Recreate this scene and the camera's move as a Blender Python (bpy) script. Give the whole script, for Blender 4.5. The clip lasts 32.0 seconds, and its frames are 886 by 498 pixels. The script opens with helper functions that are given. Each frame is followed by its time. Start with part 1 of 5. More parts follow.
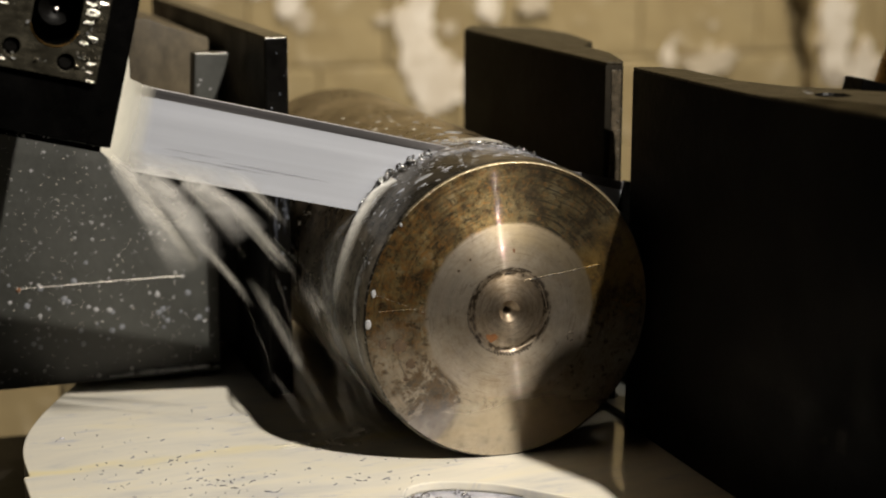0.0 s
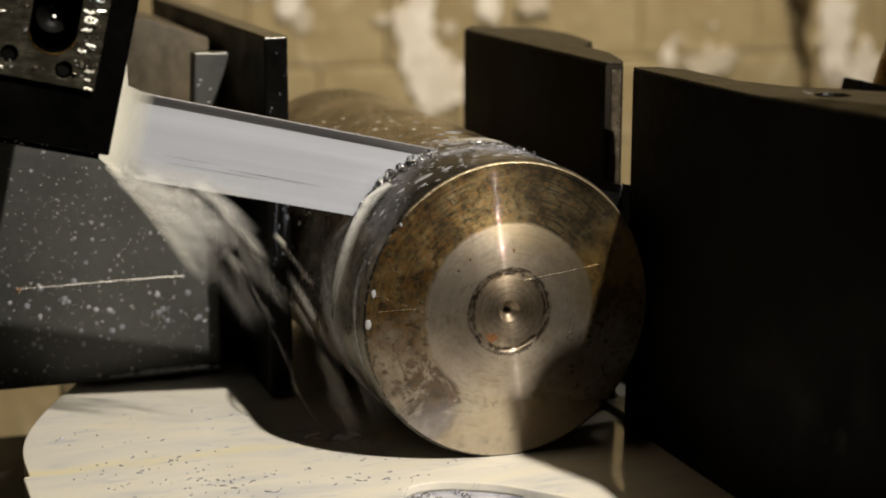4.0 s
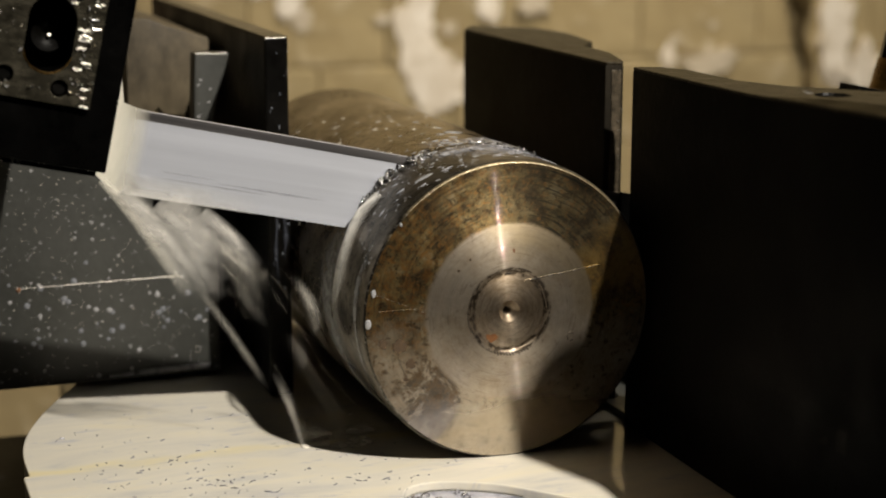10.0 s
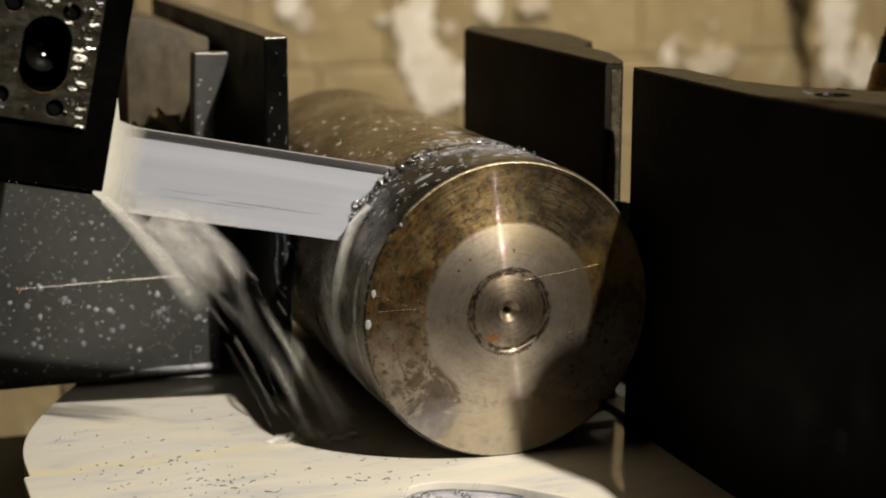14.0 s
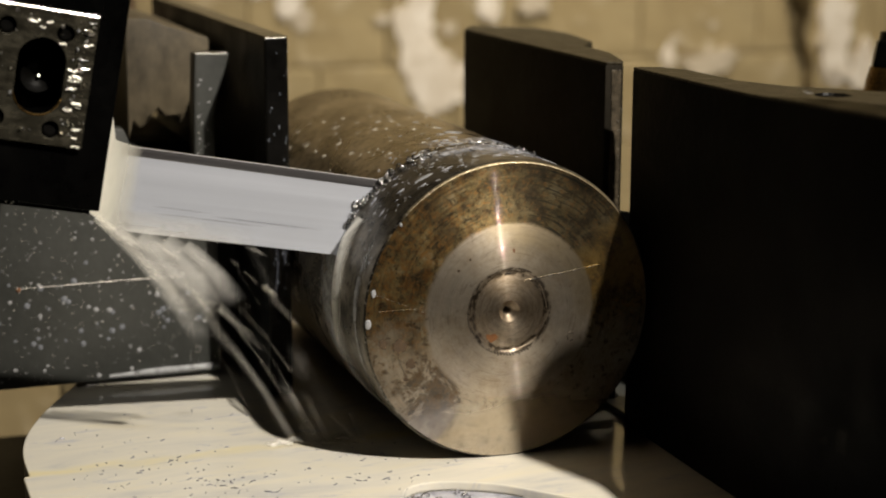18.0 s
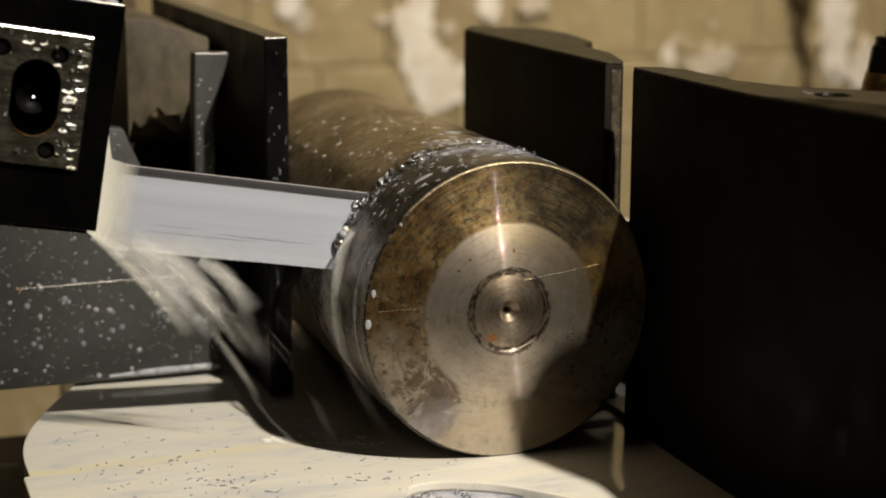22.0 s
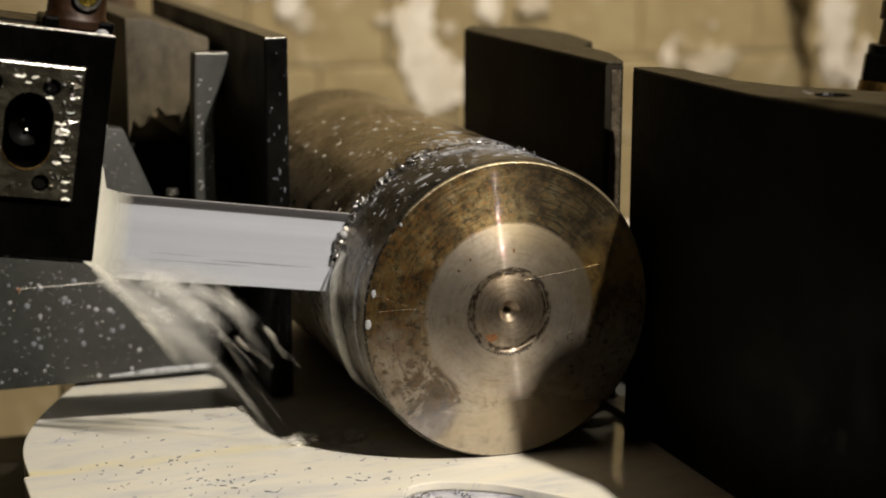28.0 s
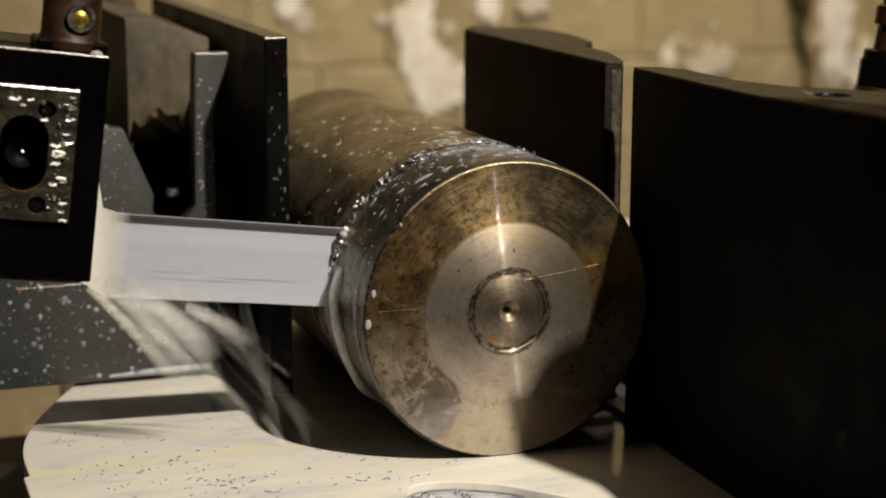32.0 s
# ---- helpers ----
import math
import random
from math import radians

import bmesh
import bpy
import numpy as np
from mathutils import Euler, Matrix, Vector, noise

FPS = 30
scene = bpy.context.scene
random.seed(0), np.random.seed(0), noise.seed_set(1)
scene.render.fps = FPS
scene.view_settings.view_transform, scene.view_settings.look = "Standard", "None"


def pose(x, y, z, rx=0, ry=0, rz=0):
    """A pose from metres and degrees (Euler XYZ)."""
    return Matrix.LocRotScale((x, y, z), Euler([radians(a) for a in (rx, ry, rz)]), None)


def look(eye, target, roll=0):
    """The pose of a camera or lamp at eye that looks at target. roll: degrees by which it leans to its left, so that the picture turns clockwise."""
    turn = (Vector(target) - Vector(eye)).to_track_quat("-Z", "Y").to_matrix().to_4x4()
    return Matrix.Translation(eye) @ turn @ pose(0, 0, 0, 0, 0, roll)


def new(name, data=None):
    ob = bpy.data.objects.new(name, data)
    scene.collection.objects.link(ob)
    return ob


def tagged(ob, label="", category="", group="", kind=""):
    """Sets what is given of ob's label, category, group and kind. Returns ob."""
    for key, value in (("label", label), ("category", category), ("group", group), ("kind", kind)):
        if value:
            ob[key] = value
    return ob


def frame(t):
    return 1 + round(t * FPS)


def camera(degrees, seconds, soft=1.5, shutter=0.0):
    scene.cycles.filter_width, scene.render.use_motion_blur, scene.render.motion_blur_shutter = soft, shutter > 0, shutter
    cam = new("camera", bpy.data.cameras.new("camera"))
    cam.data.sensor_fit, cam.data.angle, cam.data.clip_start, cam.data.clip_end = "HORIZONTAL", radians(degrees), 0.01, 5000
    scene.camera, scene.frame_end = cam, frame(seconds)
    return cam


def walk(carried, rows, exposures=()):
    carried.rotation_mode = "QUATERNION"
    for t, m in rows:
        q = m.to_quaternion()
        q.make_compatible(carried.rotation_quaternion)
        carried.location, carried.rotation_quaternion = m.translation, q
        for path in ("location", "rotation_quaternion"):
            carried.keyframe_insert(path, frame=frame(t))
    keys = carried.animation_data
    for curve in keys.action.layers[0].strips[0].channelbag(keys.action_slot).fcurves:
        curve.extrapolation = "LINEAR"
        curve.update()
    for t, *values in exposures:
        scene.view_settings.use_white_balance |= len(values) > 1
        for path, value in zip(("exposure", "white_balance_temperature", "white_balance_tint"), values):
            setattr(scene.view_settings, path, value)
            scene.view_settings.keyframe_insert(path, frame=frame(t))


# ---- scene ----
# Metres. The bar lies along y with its end at y = 0; the table top is z = 0.
cam = camera(28.82, 32.0, soft=2.0, shutter=0.6)
EYE = (-0.2059, -0.5148, 0.1901)
AIM = (-0.01970, 0.01048, 0.07035)
walk(cam, [(0.0, look(EYE, AIM, 0.11)), (32.0, look(EYE, AIM, 0.11))], exposures=[(0.0, 0.0), (32.0, 0.0)])
cam.data.dof.use_dof = True
cam.data.dof.focus_distance = 0.575
cam.data.dof.aperture_fstop = 9.0

# ---- light ----
world = bpy.data.worlds.new("world")
scene.world = world
world.use_nodes = True
world.node_tree.nodes["Background"].inputs[0].default_value = (1.0, 0.82, 0.6, 1)
world.node_tree.nodes["Background"].inputs[1].default_value = 0.0


def lamp(name, kind, place, aim, watts, size, colour):
    data = bpy.data.lights.new(name, kind)
    data.energy, data.color = watts, colour
    if kind == "AREA":
        data.shape, data.size = "DISK", size
    else:
        data.shadow_soft_size = size
    ob = new(name, data)
    ob.matrix_world = look(place, aim)
    return ob


WORK = (0.290, -0.790, 0.990)
lamp("work_lamp", "AREA", WORK, (0, 0.05, 0.05), 6.6, 0.027, (1.0, 0.92, 0.81)).data.spread = radians(95)
# unseen fill lamp, added to brighten the back wall
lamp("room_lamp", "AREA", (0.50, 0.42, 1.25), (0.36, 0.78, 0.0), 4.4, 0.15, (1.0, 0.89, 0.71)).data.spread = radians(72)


# ---- materials ----
def mat(name, colour, rough=0.5, metal=0.0, coat=0.0):
    m = bpy.data.materials.new(name)
    m.use_nodes = True
    b = m.node_tree.nodes["Principled BSDF"]
    b.inputs["Base Color"].default_value = (*colour, 1)
    b.inputs["Roughness"].default_value = rough
    b.inputs["Metallic"].default_value = metal
    b.inputs["Coat Weight"].default_value = coat
    b.inputs["Coat Roughness"].default_value = 0.08
    return m, m.node_tree, b


def node(tree, kind, **values):
    n = tree.nodes.new(kind)
    for key, value in values.items():
        if key == "operation":
            n.operation = value
        elif key == "blend_type":
            n.blend_type = value
        elif key == "data_type":
            n.data_type = value
        else:
            n.inputs[key].default_value = value
    return n


def coords(tree, scale=(1, 1, 1), turn=0.0):
    tc = tree.nodes.new("ShaderNodeTexCoord")
    mp = tree.nodes.new("ShaderNodeMapping")
    mp.inputs["Scale"].default_value = scale
    mp.inputs["Rotation"].default_value = (0, radians(turn), 0)
    tree.links.new(tc.outputs["Object"], mp.inputs["Vector"])
    return mp.outputs["Vector"]


def noise_tex(tree, vec, scale, detail=4.0, rough=0.6, distort=0.0):
    n = node(tree, "ShaderNodeTexNoise", Scale=scale, Detail=detail, Roughness=rough, Distortion=distort)
    tree.links.new(vec, n.inputs["Vector"])
    return n.outputs["Fac"]


def ramp(tree, fac, stops):
    r = tree.nodes.new("ShaderNodeValToRGB")
    while len(r.color_ramp.elements) < len(stops):
        r.color_ramp.elements.new(0.5)
    for e, (at, c) in zip(r.color_ramp.elements, stops):
        e.position = at
        e.color = (*c, 1) if len(c) == 3 else c
    tree.links.new(fac, r.inputs[0])
    return r.outputs["Color"]


def grey(v):
    return (v, v, v)


def mixed(tree, fac, a, b, how="MIX"):
    n = tree.nodes.new("ShaderNodeMix")
    n.data_type, n.blend_type = "RGBA", how
    for sock, value in ((n.inputs[0], fac), (n.inputs[6], a), (n.inputs[7], b)):
        if isinstance(value, (int, float)):
            sock.default_value = value
        elif isinstance(value, tuple):
            sock.default_value = (*value, 1)
        else:
            tree.links.new(value, sock)
    return n.outputs[2]


def bump(tree, b, height, strength=0.3, distance=0.001):
    n = node(tree, "ShaderNodeBump", Strength=strength, Distance=distance)
    tree.links.new(height, n.inputs["Height"])
    tree.links.new(n.outputs["Normal"], b.inputs["Normal"])


def calc(tree, how, a, b=0.0):
    n = tree.nodes.new("ShaderNodeMath")
    n.operation = how
    for sock, value in zip(n.inputs, (a, b)):
        if isinstance(value, (int, float)):
            sock.default_value = value
        else:
            tree.links.new(value, sock)
    return n.outputs[0]


def mottled(name, dark, light, rough, metal=0.0, scale=40.0, grain=400.0, relief=0.25, coat=0.0, stretch=(1, 1, 1), depth=0.0005):
    m, t, b = mat(name, light, rough, metal, coat)
    v = coords(t, stretch)
    big, fine = noise_tex(t, v, scale, 5, 0.65, 0.4), noise_tex(t, v, grain, 3, 0.6)
    c = ramp(t, big, [(0.32, dark), (0.68, light)])
    c = mixed(t, 0.35, c, ramp(t, fine, [(0.3, dark), (0.7, light)]))
    t.links.new(c, b.inputs["Base Color"])
    r = ramp(t, big, [(0.3, grey(max(0.05, rough - 0.12))), (0.7, grey(min(1, rough + 0.12)))])
    t.links.new(r, b.inputs["Roughness"])
    bump(t, b, fine, relief, depth)
    return m


def coolant_material():
    """Milky emulsion lying on the table, with thinner bluish streaks."""
    m, t, b = mat("coolant", (0.80, 0.74, 0.56), 0.10)
    v = coords(t, (1, 3.2, 1))
    big, mid = noise_tex(t, v, 16, 4, 0.6, 1.2), noise_tex(t, v, 60, 4, 0.65, 0.8)
    c = ramp(t, big, [(0.30, (0.56, 0.55, 0.52)), (0.42, (0.67, 0.64, 0.56)), (0.55, (0.72, 0.68, 0.575)), (0.70, (0.76, 0.70, 0.54))])
    thin = ramp(t, mid, [(0.32, grey(0.6)), (0.41, grey(0.0))])
    c = mixed(t, thin, c, (0.47, 0.48, 0.54))
    # yellowish scum gathered along the joint of the plates
    sep = t.nodes.new("ShaderNodeSeparateXYZ")
    t.links.new(coords(t), sep.inputs[0])
    off = calc(t, "ABSOLUTE", calc(t, "SUBTRACT", calc(t, "ADD", sep.outputs[1], calc(t, "MULTIPLY", calc(t, "SUBTRACT", noise_tex(t, coords(t), 30, 3, 0.6), 0.5), 0.016)), 0.0335))
    band = calc(t, "MULTIPLY", ramp(t, calc(t, "MULTIPLY", off, 100.0), [(0.10, grey(0.75)), (0.48, grey(0))]), ramp(t, big, [(0.38, grey(0.25)), (0.56, grey(1))]))
    c = mixed(t, band, c, (0.80, 0.70, 0.40))
    t.links.new(c, b.inputs["Base Color"])
    b.inputs["Subsurface Weight"].default_value = 0.0
    b.inputs["Specular IOR Level"].default_value = 0.5
    bump(t, b, noise_tex(t, coords(t, (1, 2, 1)), 28, 2, 0.4, 0.5), 0.10, 0.0010)
    return m


def film_material(name, colour, cover, rough=0.2, scale=120.0, stretch=(1, 1, 0.15), top=None, bottom=None, turn=0.0, side=None):
    """Thin running emulsion: milky where thick, clear where thin, thinner from top to bottom."""
    m, t, b = mat(name, colour, rough)
    v = coords(t, stretch, turn)
    f = noise_tex(t, v, scale, 3, 0.6, 0.5)
    a = ramp(t, f, [(0.30, grey(max(0, cover - 0.35))), (0.70, grey(min(1, cover + 0.25)))])
    sep = t.nodes.new("ShaderNodeSeparateXYZ")
    t.links.new(coords(t), sep.inputs[0])
    for span, axis in (((bottom, top), 2), (side, 0)):
        if span is not None and span[0] is not None:
            fade = t.nodes.new("ShaderNodeMapRange")
            for key, value in (("From Min", span[0]), ("From Max", span[1]), ("To Min", 0.0), ("To Max", 1.0)):
                fade.inputs[key].default_value = value
            t.links.new(sep.outputs[axis], fade.inputs["Value"])
            a = calc(t, "MULTIPLY", a, fade.outputs[0])
    t.links.new(a, b.inputs["Alpha"])
    return m


def soft_material(name, colour, peak, grain=220.0, gap=0.42, head=0.0, least=0.12):
    """Blurred running emulsion: densest along its middle, thinning to its rim and both ends, torn into streaks along its way."""
    m, t, b = mat(name, colour, 0.35)
    tc = t.nodes.new("ShaderNodeTexCoord")
    uv = t.nodes.new("ShaderNodeSeparateXYZ")
    t.links.new(tc.outputs["UV"], uv.inputs[0])
    off = calc(t, "SUBTRACT", calc(t, "MULTIPLY", uv.outputs[1], 2.0), 1.0)
    across = calc(t, "POWER", calc(t, "SUBTRACT", 1.0, calc(t, "MULTIPLY", off, off)), 1.7)
    ends = ramp(t, uv.outputs[0], [(0.0, grey(head)), (0.22, grey(1)), (0.6, grey(0.9 - 0.3 * head)), (1.0, grey(0))])
    info = t.nodes.new("ShaderNodeObjectInfo")
    shift = t.nodes.new("ShaderNodeVectorMath")
    shift.operation = "ADD"
    com = t.nodes.new("ShaderNodeCombineXYZ")
    t.links.new(calc(t, "MULTIPLY", info.outputs["Random"], 7.0), com.inputs[1])
    t.links.new(coords(t, (0.22, 1, 1)), shift.inputs[0])
    t.links.new(com.outputs[0], shift.inputs[1])
    torn = ramp(t, noise_tex(t, shift.outputs[0], grain, 4, 0.6, 0.6), [(gap - 0.14, grey(least)), (gap + 0.2, grey(1))])
    a = calc(t, "MULTIPLY", calc(t, "MULTIPLY", across, ends), calc(t, "MULTIPLY", torn, peak))
    t.links.new(a, b.inputs["Alpha"])
    return m


def face_material():
    """Turned steel end: fine circular tool marks, golden rust in the outer ring, bare steel inside."""
    m, t, b = mat("turned_steel", (0.5, 0.47, 0.42), 0.28, 1.0)
    v = coords(t)
    sep = t.nodes.new("ShaderNodeSeparateXYZ")
    t.links.new(v, sep.inputs[0])
    x2 = calc(t, "MULTIPLY", sep.outputs[0], sep.outputs[0])
    y2 = calc(t, "MULTIPLY", sep.outputs[1], sep.outputs[1])
    r = calc(t, "SQRT", calc(t, "ADD", x2, y2))
    com = t.nodes.new("ShaderNodeCombineXYZ")
    t.links.new(r, com.inputs[0])
    turn = calc(t, "ARCTAN2", sep.outputs[1], sep.outputs[0])
    arc = t.nodes.new("ShaderNodeCombineXYZ")
    t.links.new(calc(t, "MULTIPLY", r, 900.0), arc.inputs[0])
    t.links.new(calc(t, "MULTIPLY", turn, 2.4), arc.inputs[1])
    streak = noise_tex(t, arc.outputs[0], 1.0, 4, 0.65, 0.2)
    rings = noise_tex(t, com.outputs[0], 2600, 3, 0.7)
    wide = noise_tex(t, com.outputs[0], 260, 3, 0.6)
    blot = noise_tex(t, v, 84, 8, 0.74, 0.5)
    spot = noise_tex(t, v, 330, 4, 0.7, 0.3)
    patch = noise_tex(t, v, 24, 3, 0.6, 0.8)
    bare = mixed(t, 0.55, ramp(t, wide, [(0.3, (0.52, 0.44, 0.34)), (0.7, (0.78, 0.69, 0.56))]),
                 ramp(t, blot, [(0.33, (0.42, 0.32, 0.20)), (0.5, (0.65, 0.55, 0.42)), (0.65, (0.74, 0.66, 0.55))]))
    rust = ramp(t, blot, [(0.30, (0.060, 0.046, 0.027)), (0.43, (0.175, 0.128, 0.068)), (0.53, (0.32, 0.240, 0.105)), (0.66, (0.50, 0.41, 0.235))])
    clean = ramp(t, blot, [(0.30, (0.22, 0.16, 0.10)), (0.44, (0.52, 0.43, 0.31)), (0.7, (0.66, 0.59, 0.48))])
    grains = noise_tex(t, v, 480, 5, 0.8, 0.5)
    rust = mixed(t, ramp(t, grains, [(0.54, grey(0)), (0.60, grey(0.7))]), rust, (0.56, 0.275, 0.075))
    rust = mixed(t, ramp(t, grains, [(0.38, grey(0.75)), (0.455, grey(0))]), rust, (0.040, 0.026, 0.014))
    # the lower half is rubbed cleaner, the top smeared dark
    low = calc(t, "ADD", calc(t, "MULTIPLY", sep.outputs[1], -20.0), patch)
    rust = mixed(t, ramp(t, low, [(0.50, grey(0)), (0.78, grey(0.92))]), rust, clean)
    rust = mixed(t, ramp(t, patch, [(0.34, grey(0.45)), (0.46, grey(0))]), rust, (0.05, 0.043, 0.034))
    rust = mixed(t, ramp(t, spot, [(0.54, grey(0)), (0.64, grey(0.7))]), rust, (0.055, 0.034, 0.016))
    rust = mixed(t, ramp(t, calc(t, "ADD", streak, calc(t, "MULTIPLY", sep.outputs[1], 2.2)), [(0.54, grey(0)), (0.68, grey(0.6))]), rust, (0.045, 0.036, 0.026))
    # orange rust freckles thicken towards nine o'clock
    freckle = calc(t, "MULTIPLY", ramp(t, calc(t, "ADD", calc(t, "MULTIPLY", sep.outputs[0], -14.0), patch), [(0.55, grey(0.15)), (0.95, grey(1))]), ramp(t, noise_tex(t, v, 300, 6, 0.82, 0.3), [(0.47, grey(0)), (0.58, grey(0.65))]))
    freckle = calc(t, "MULTIPLY", freckle, ramp(t, calc(t, "MULTIPLY", calc(t, "ADD", sep.outputs[1], 0.05), 10.0), [(0.30, grey(0.25)), (0.55, grey(1))]))
    rust = mixed(t, freckle, rust, ramp(t, spot, [(0.35, (0.24, 0.105, 0.028)), (0.65, (0.50, 0.265, 0.075))]))
    # a clock of stains: oily black drag marks from twelve to two, golden at three, brown blotches at seven
    clock = calc(t, "ADD", calc(t, "MULTIPLY", turn, 0.5 / math.pi), 0.5)
    clock = calc(t, "ADD", clock, calc(t, "MULTIPLY", calc(t, "SUBTRACT", patch, 0.5), 0.10))
    oily = calc(t, "MULTIPLY", ramp(t, clock, [(0.555, grey(0)), (0.61, grey(1)), (0.72, grey(1)), (0.79, grey(0.25)), (0.86, grey(0))]), ramp(t, streak, [(0.36, grey(1)), (0.60, grey(0.25))]))
    rust = mixed(t, oily, rust, (0.036, 0.034, 0.025))
    golden = calc(t, "MULTIPLY", ramp(t, clock, [(0.50, grey(0)), (0.53, grey(1)), (0.57, grey(1)), (0.61, grey(0))]), ramp(t, blot, [(0.38, grey(0.1)), (0.54, grey(0.85))]))
    rust = mixed(t, golden, rust, (0.46, 0.29, 0.085))
    away = calc(t, "SQRT", calc(t, "ADD", calc(t, "POWER", calc(t, "ADD", sep.outputs[0], 0.029), 2.0), calc(t, "POWER", calc(t, "ADD", sep.outputs[1], 0.0275), 2.0)))
    away = calc(t, "ADD", calc(t, "MULTIPLY", away, 48.0), calc(t, "MULTIPLY", calc(t, "SUBTRACT", blot, 0.5), 2.6))
    rust = mixed(t, ramp(t, away, [(0.36, grey(0.8)), (0.56, grey(0))]), rust, ramp(t, spot, [(0.4, (0.045, 0.038, 0.028)), (0.6, (0.20, 0.125, 0.055))]))
    edge = calc(t, "ADD", r, calc(t, "MULTIPLY", calc(t, "SUBTRACT", blot, 0.5), 0.004))
    outer = ramp(t, calc(t, "MULTIPLY", edge, 10.0), [(0.290, grey(0)), (0.302, grey(1))])
    # grooves and brown stain round the centre
    hub = ramp(t, calc(t, "MULTIPLY", r, 10.0), [(0.135, grey(1)), (0.150, grey(0))])
    groove = calc(t, "FRACT", calc(t, "ADD", calc(t, "MULTIPLY", r, 520.0), calc(t, "MULTIPLY", streak, 2.4)))
    hubcol = mixed(t, ramp(t, groove, [(0.25, grey(0)), (0.55, grey(0.55)), (0.85, grey(0))]), ramp(t, blot, [(0.35, (0.26, 0.18, 0.10)), (0.65, (0.46, 0.38, 0.28))]), (0.13, 0.085, 0.045))
    bare = mixed(t, calc(t, "MULTIPLY", hub, 0.8), bare, hubcol)
    blush = ramp(t, calc(t, "ADD", calc(t, "MULTIPLY", calc(t, "ADD", sep.outputs[0], sep.outputs[1]), 16.0), patch), [(0.72, grey(0)), (1.0, grey(0.55))])
    bare = mixed(t, blush, bare, (0.52, 0.40, 0.21))
    bare = mixed(t, ramp(t, streak, [(0.56, grey(0)), (0.68, grey(0.35))]), bare, (0.20, 0.15, 0.095))
    chatter = ramp(t, calc(t, "MULTIPLY", r, 10.0), [(0.119, grey(0)), (0.124, grey(1)), (0.146, grey(1)), (0.151, grey(0))])
    torn = noise_tex(t, v, 520, 3, 0.6, 0.6)
    chatter = calc(t, "MULTIPLY", chatter, ramp(t, calc(t, "ADD", calc(t, "MULTIPLY", streak, 0.6), calc(t, "MULTIPLY", torn, 0.4)), [(0.46, grey(0)), (0.54, grey(0.9))]))
    bare = mixed(t, chatter, bare, (0.045, 0.030, 0.016))
    c = mixed(t, outer, bare, rust)
    lowrust = ramp(t, spot, [(0.62, grey(0)), (0.72, grey(0.5))])
    c = mixed(t, lowrust, c, (0.16, 0.085, 0.035))
    c = mixed(t, 0.40, c, ramp(t, rings, [(0.3, grey(0.45)), (0.7, grey(1.0))]), "MULTIPLY")
    t.links.new(c, b.inputs["Base Color"])
    rr = mixed(t, outer, ramp(t, rings, [(0.3, grey(0.44)), (0.7, grey(0.54))]), ramp(t, blot, [(0.3, grey(0.40)), (0.7, grey(0.58))]))
    t.links.new(rr, b.inputs["Roughness"])
    t.links.new(mixed(t, outer, (0.97, 0.97, 0.97), (0.92, 0.92, 0.92)), b.inputs["Metallic"])
    b.inputs["Anisotropic"].default_value = 0.5
    b.inputs["Anisotropic Rotation"].default_value = 0.25
    tan = t.nodes.new("ShaderNodeTangent")
    tan.direction_type, tan.axis = "RADIAL", "Z"
    t.links.new(tan.outputs[0], b.inputs["Tangent"])
    bump(t, b, spot, 0.15, 0.0002)
    # the polished crests of the tool grooves
    g = t.nodes.new("ShaderNodeBsdfPrincipled")
    g.inputs["Metallic"].default_value = 1.0
    g.inputs["Roughness"].default_value = 0.028
    t.links.new(mixed(t, 0.6, c, (0.62, 0.58, 0.52)), g.inputs["Base Color"])
    tilt = calc(t, "MULTIPLY", calc(t, "SUBTRACT", calc(t, "FRACT", calc(t, "MULTIPLY", calc(t, "ADD", r, calc(t, "MULTIPLY", wide, 0.0004)), 4300.0)), 0.5), 1.5)
    lean = calc(t, "DIVIDE", tilt, calc(t, "MAXIMUM", r, 0.0001))
    nrm = t.nodes.new("ShaderNodeCombineXYZ")
    t.links.new(calc(t, "MULTIPLY", sep.outputs[0], lean), nrm.inputs[0])
    t.links.new(calc(t, "MULTIPLY", sep.outputs[1], lean), nrm.inputs[1])
    nrm.inputs[2].default_value = 1.0
    vt = t.nodes.new("ShaderNodeVectorTransform")
    vt.vector_type, vt.convert_from, vt.convert_to = "NORMAL", "OBJECT", "WORLD"
    t.links.new(nrm.outputs[0], vt.inputs[0])
    unit = t.nodes.new("ShaderNodeVectorMath")
    unit.operation = "NORMALIZE"
    t.links.new(vt.outputs[0], unit.inputs[0])
    t.links.new(unit.outputs[0], g.inputs["Normal"])
    both = t.nodes.new("ShaderNodeMixShader")
    wetlow = ramp(t, calc(t, "ADD", calc(t, "MULTIPLY", sep.outputs[1], -20.0), calc(t, "MULTIPLY", patch, 0.3)), [(0.70, grey(0)), (0.82, grey(0.03))])
    crest = ramp(t, calc(t, "ADD", calc(t, "MULTIPLY", wide, 0.6), calc(t, "MULTIPLY", spot, 0.4)), [(0.40, grey(0.15)), (0.60, grey(1.0))])
    share = calc(t, "ADD", calc(t, "MULTIPLY", calc(t, "SUBTRACT", 2.6, outer), 0.098), wetlow)
    t.links.new(calc(t, "MULTIPLY", share, crest), both.inputs[0])
    t.links.new(b.outputs[0], both.inputs[1])
    t.links.new(g.outputs[0], both.inputs[2])
    # flat polished lands mirror the pool and the dark jaw
    h = t.nodes.new("ShaderNodeBsdfPrincipled")
    h.inputs["Metallic"].default_value = 1.0
    h.inputs["Roughness"].default_value = 0.13
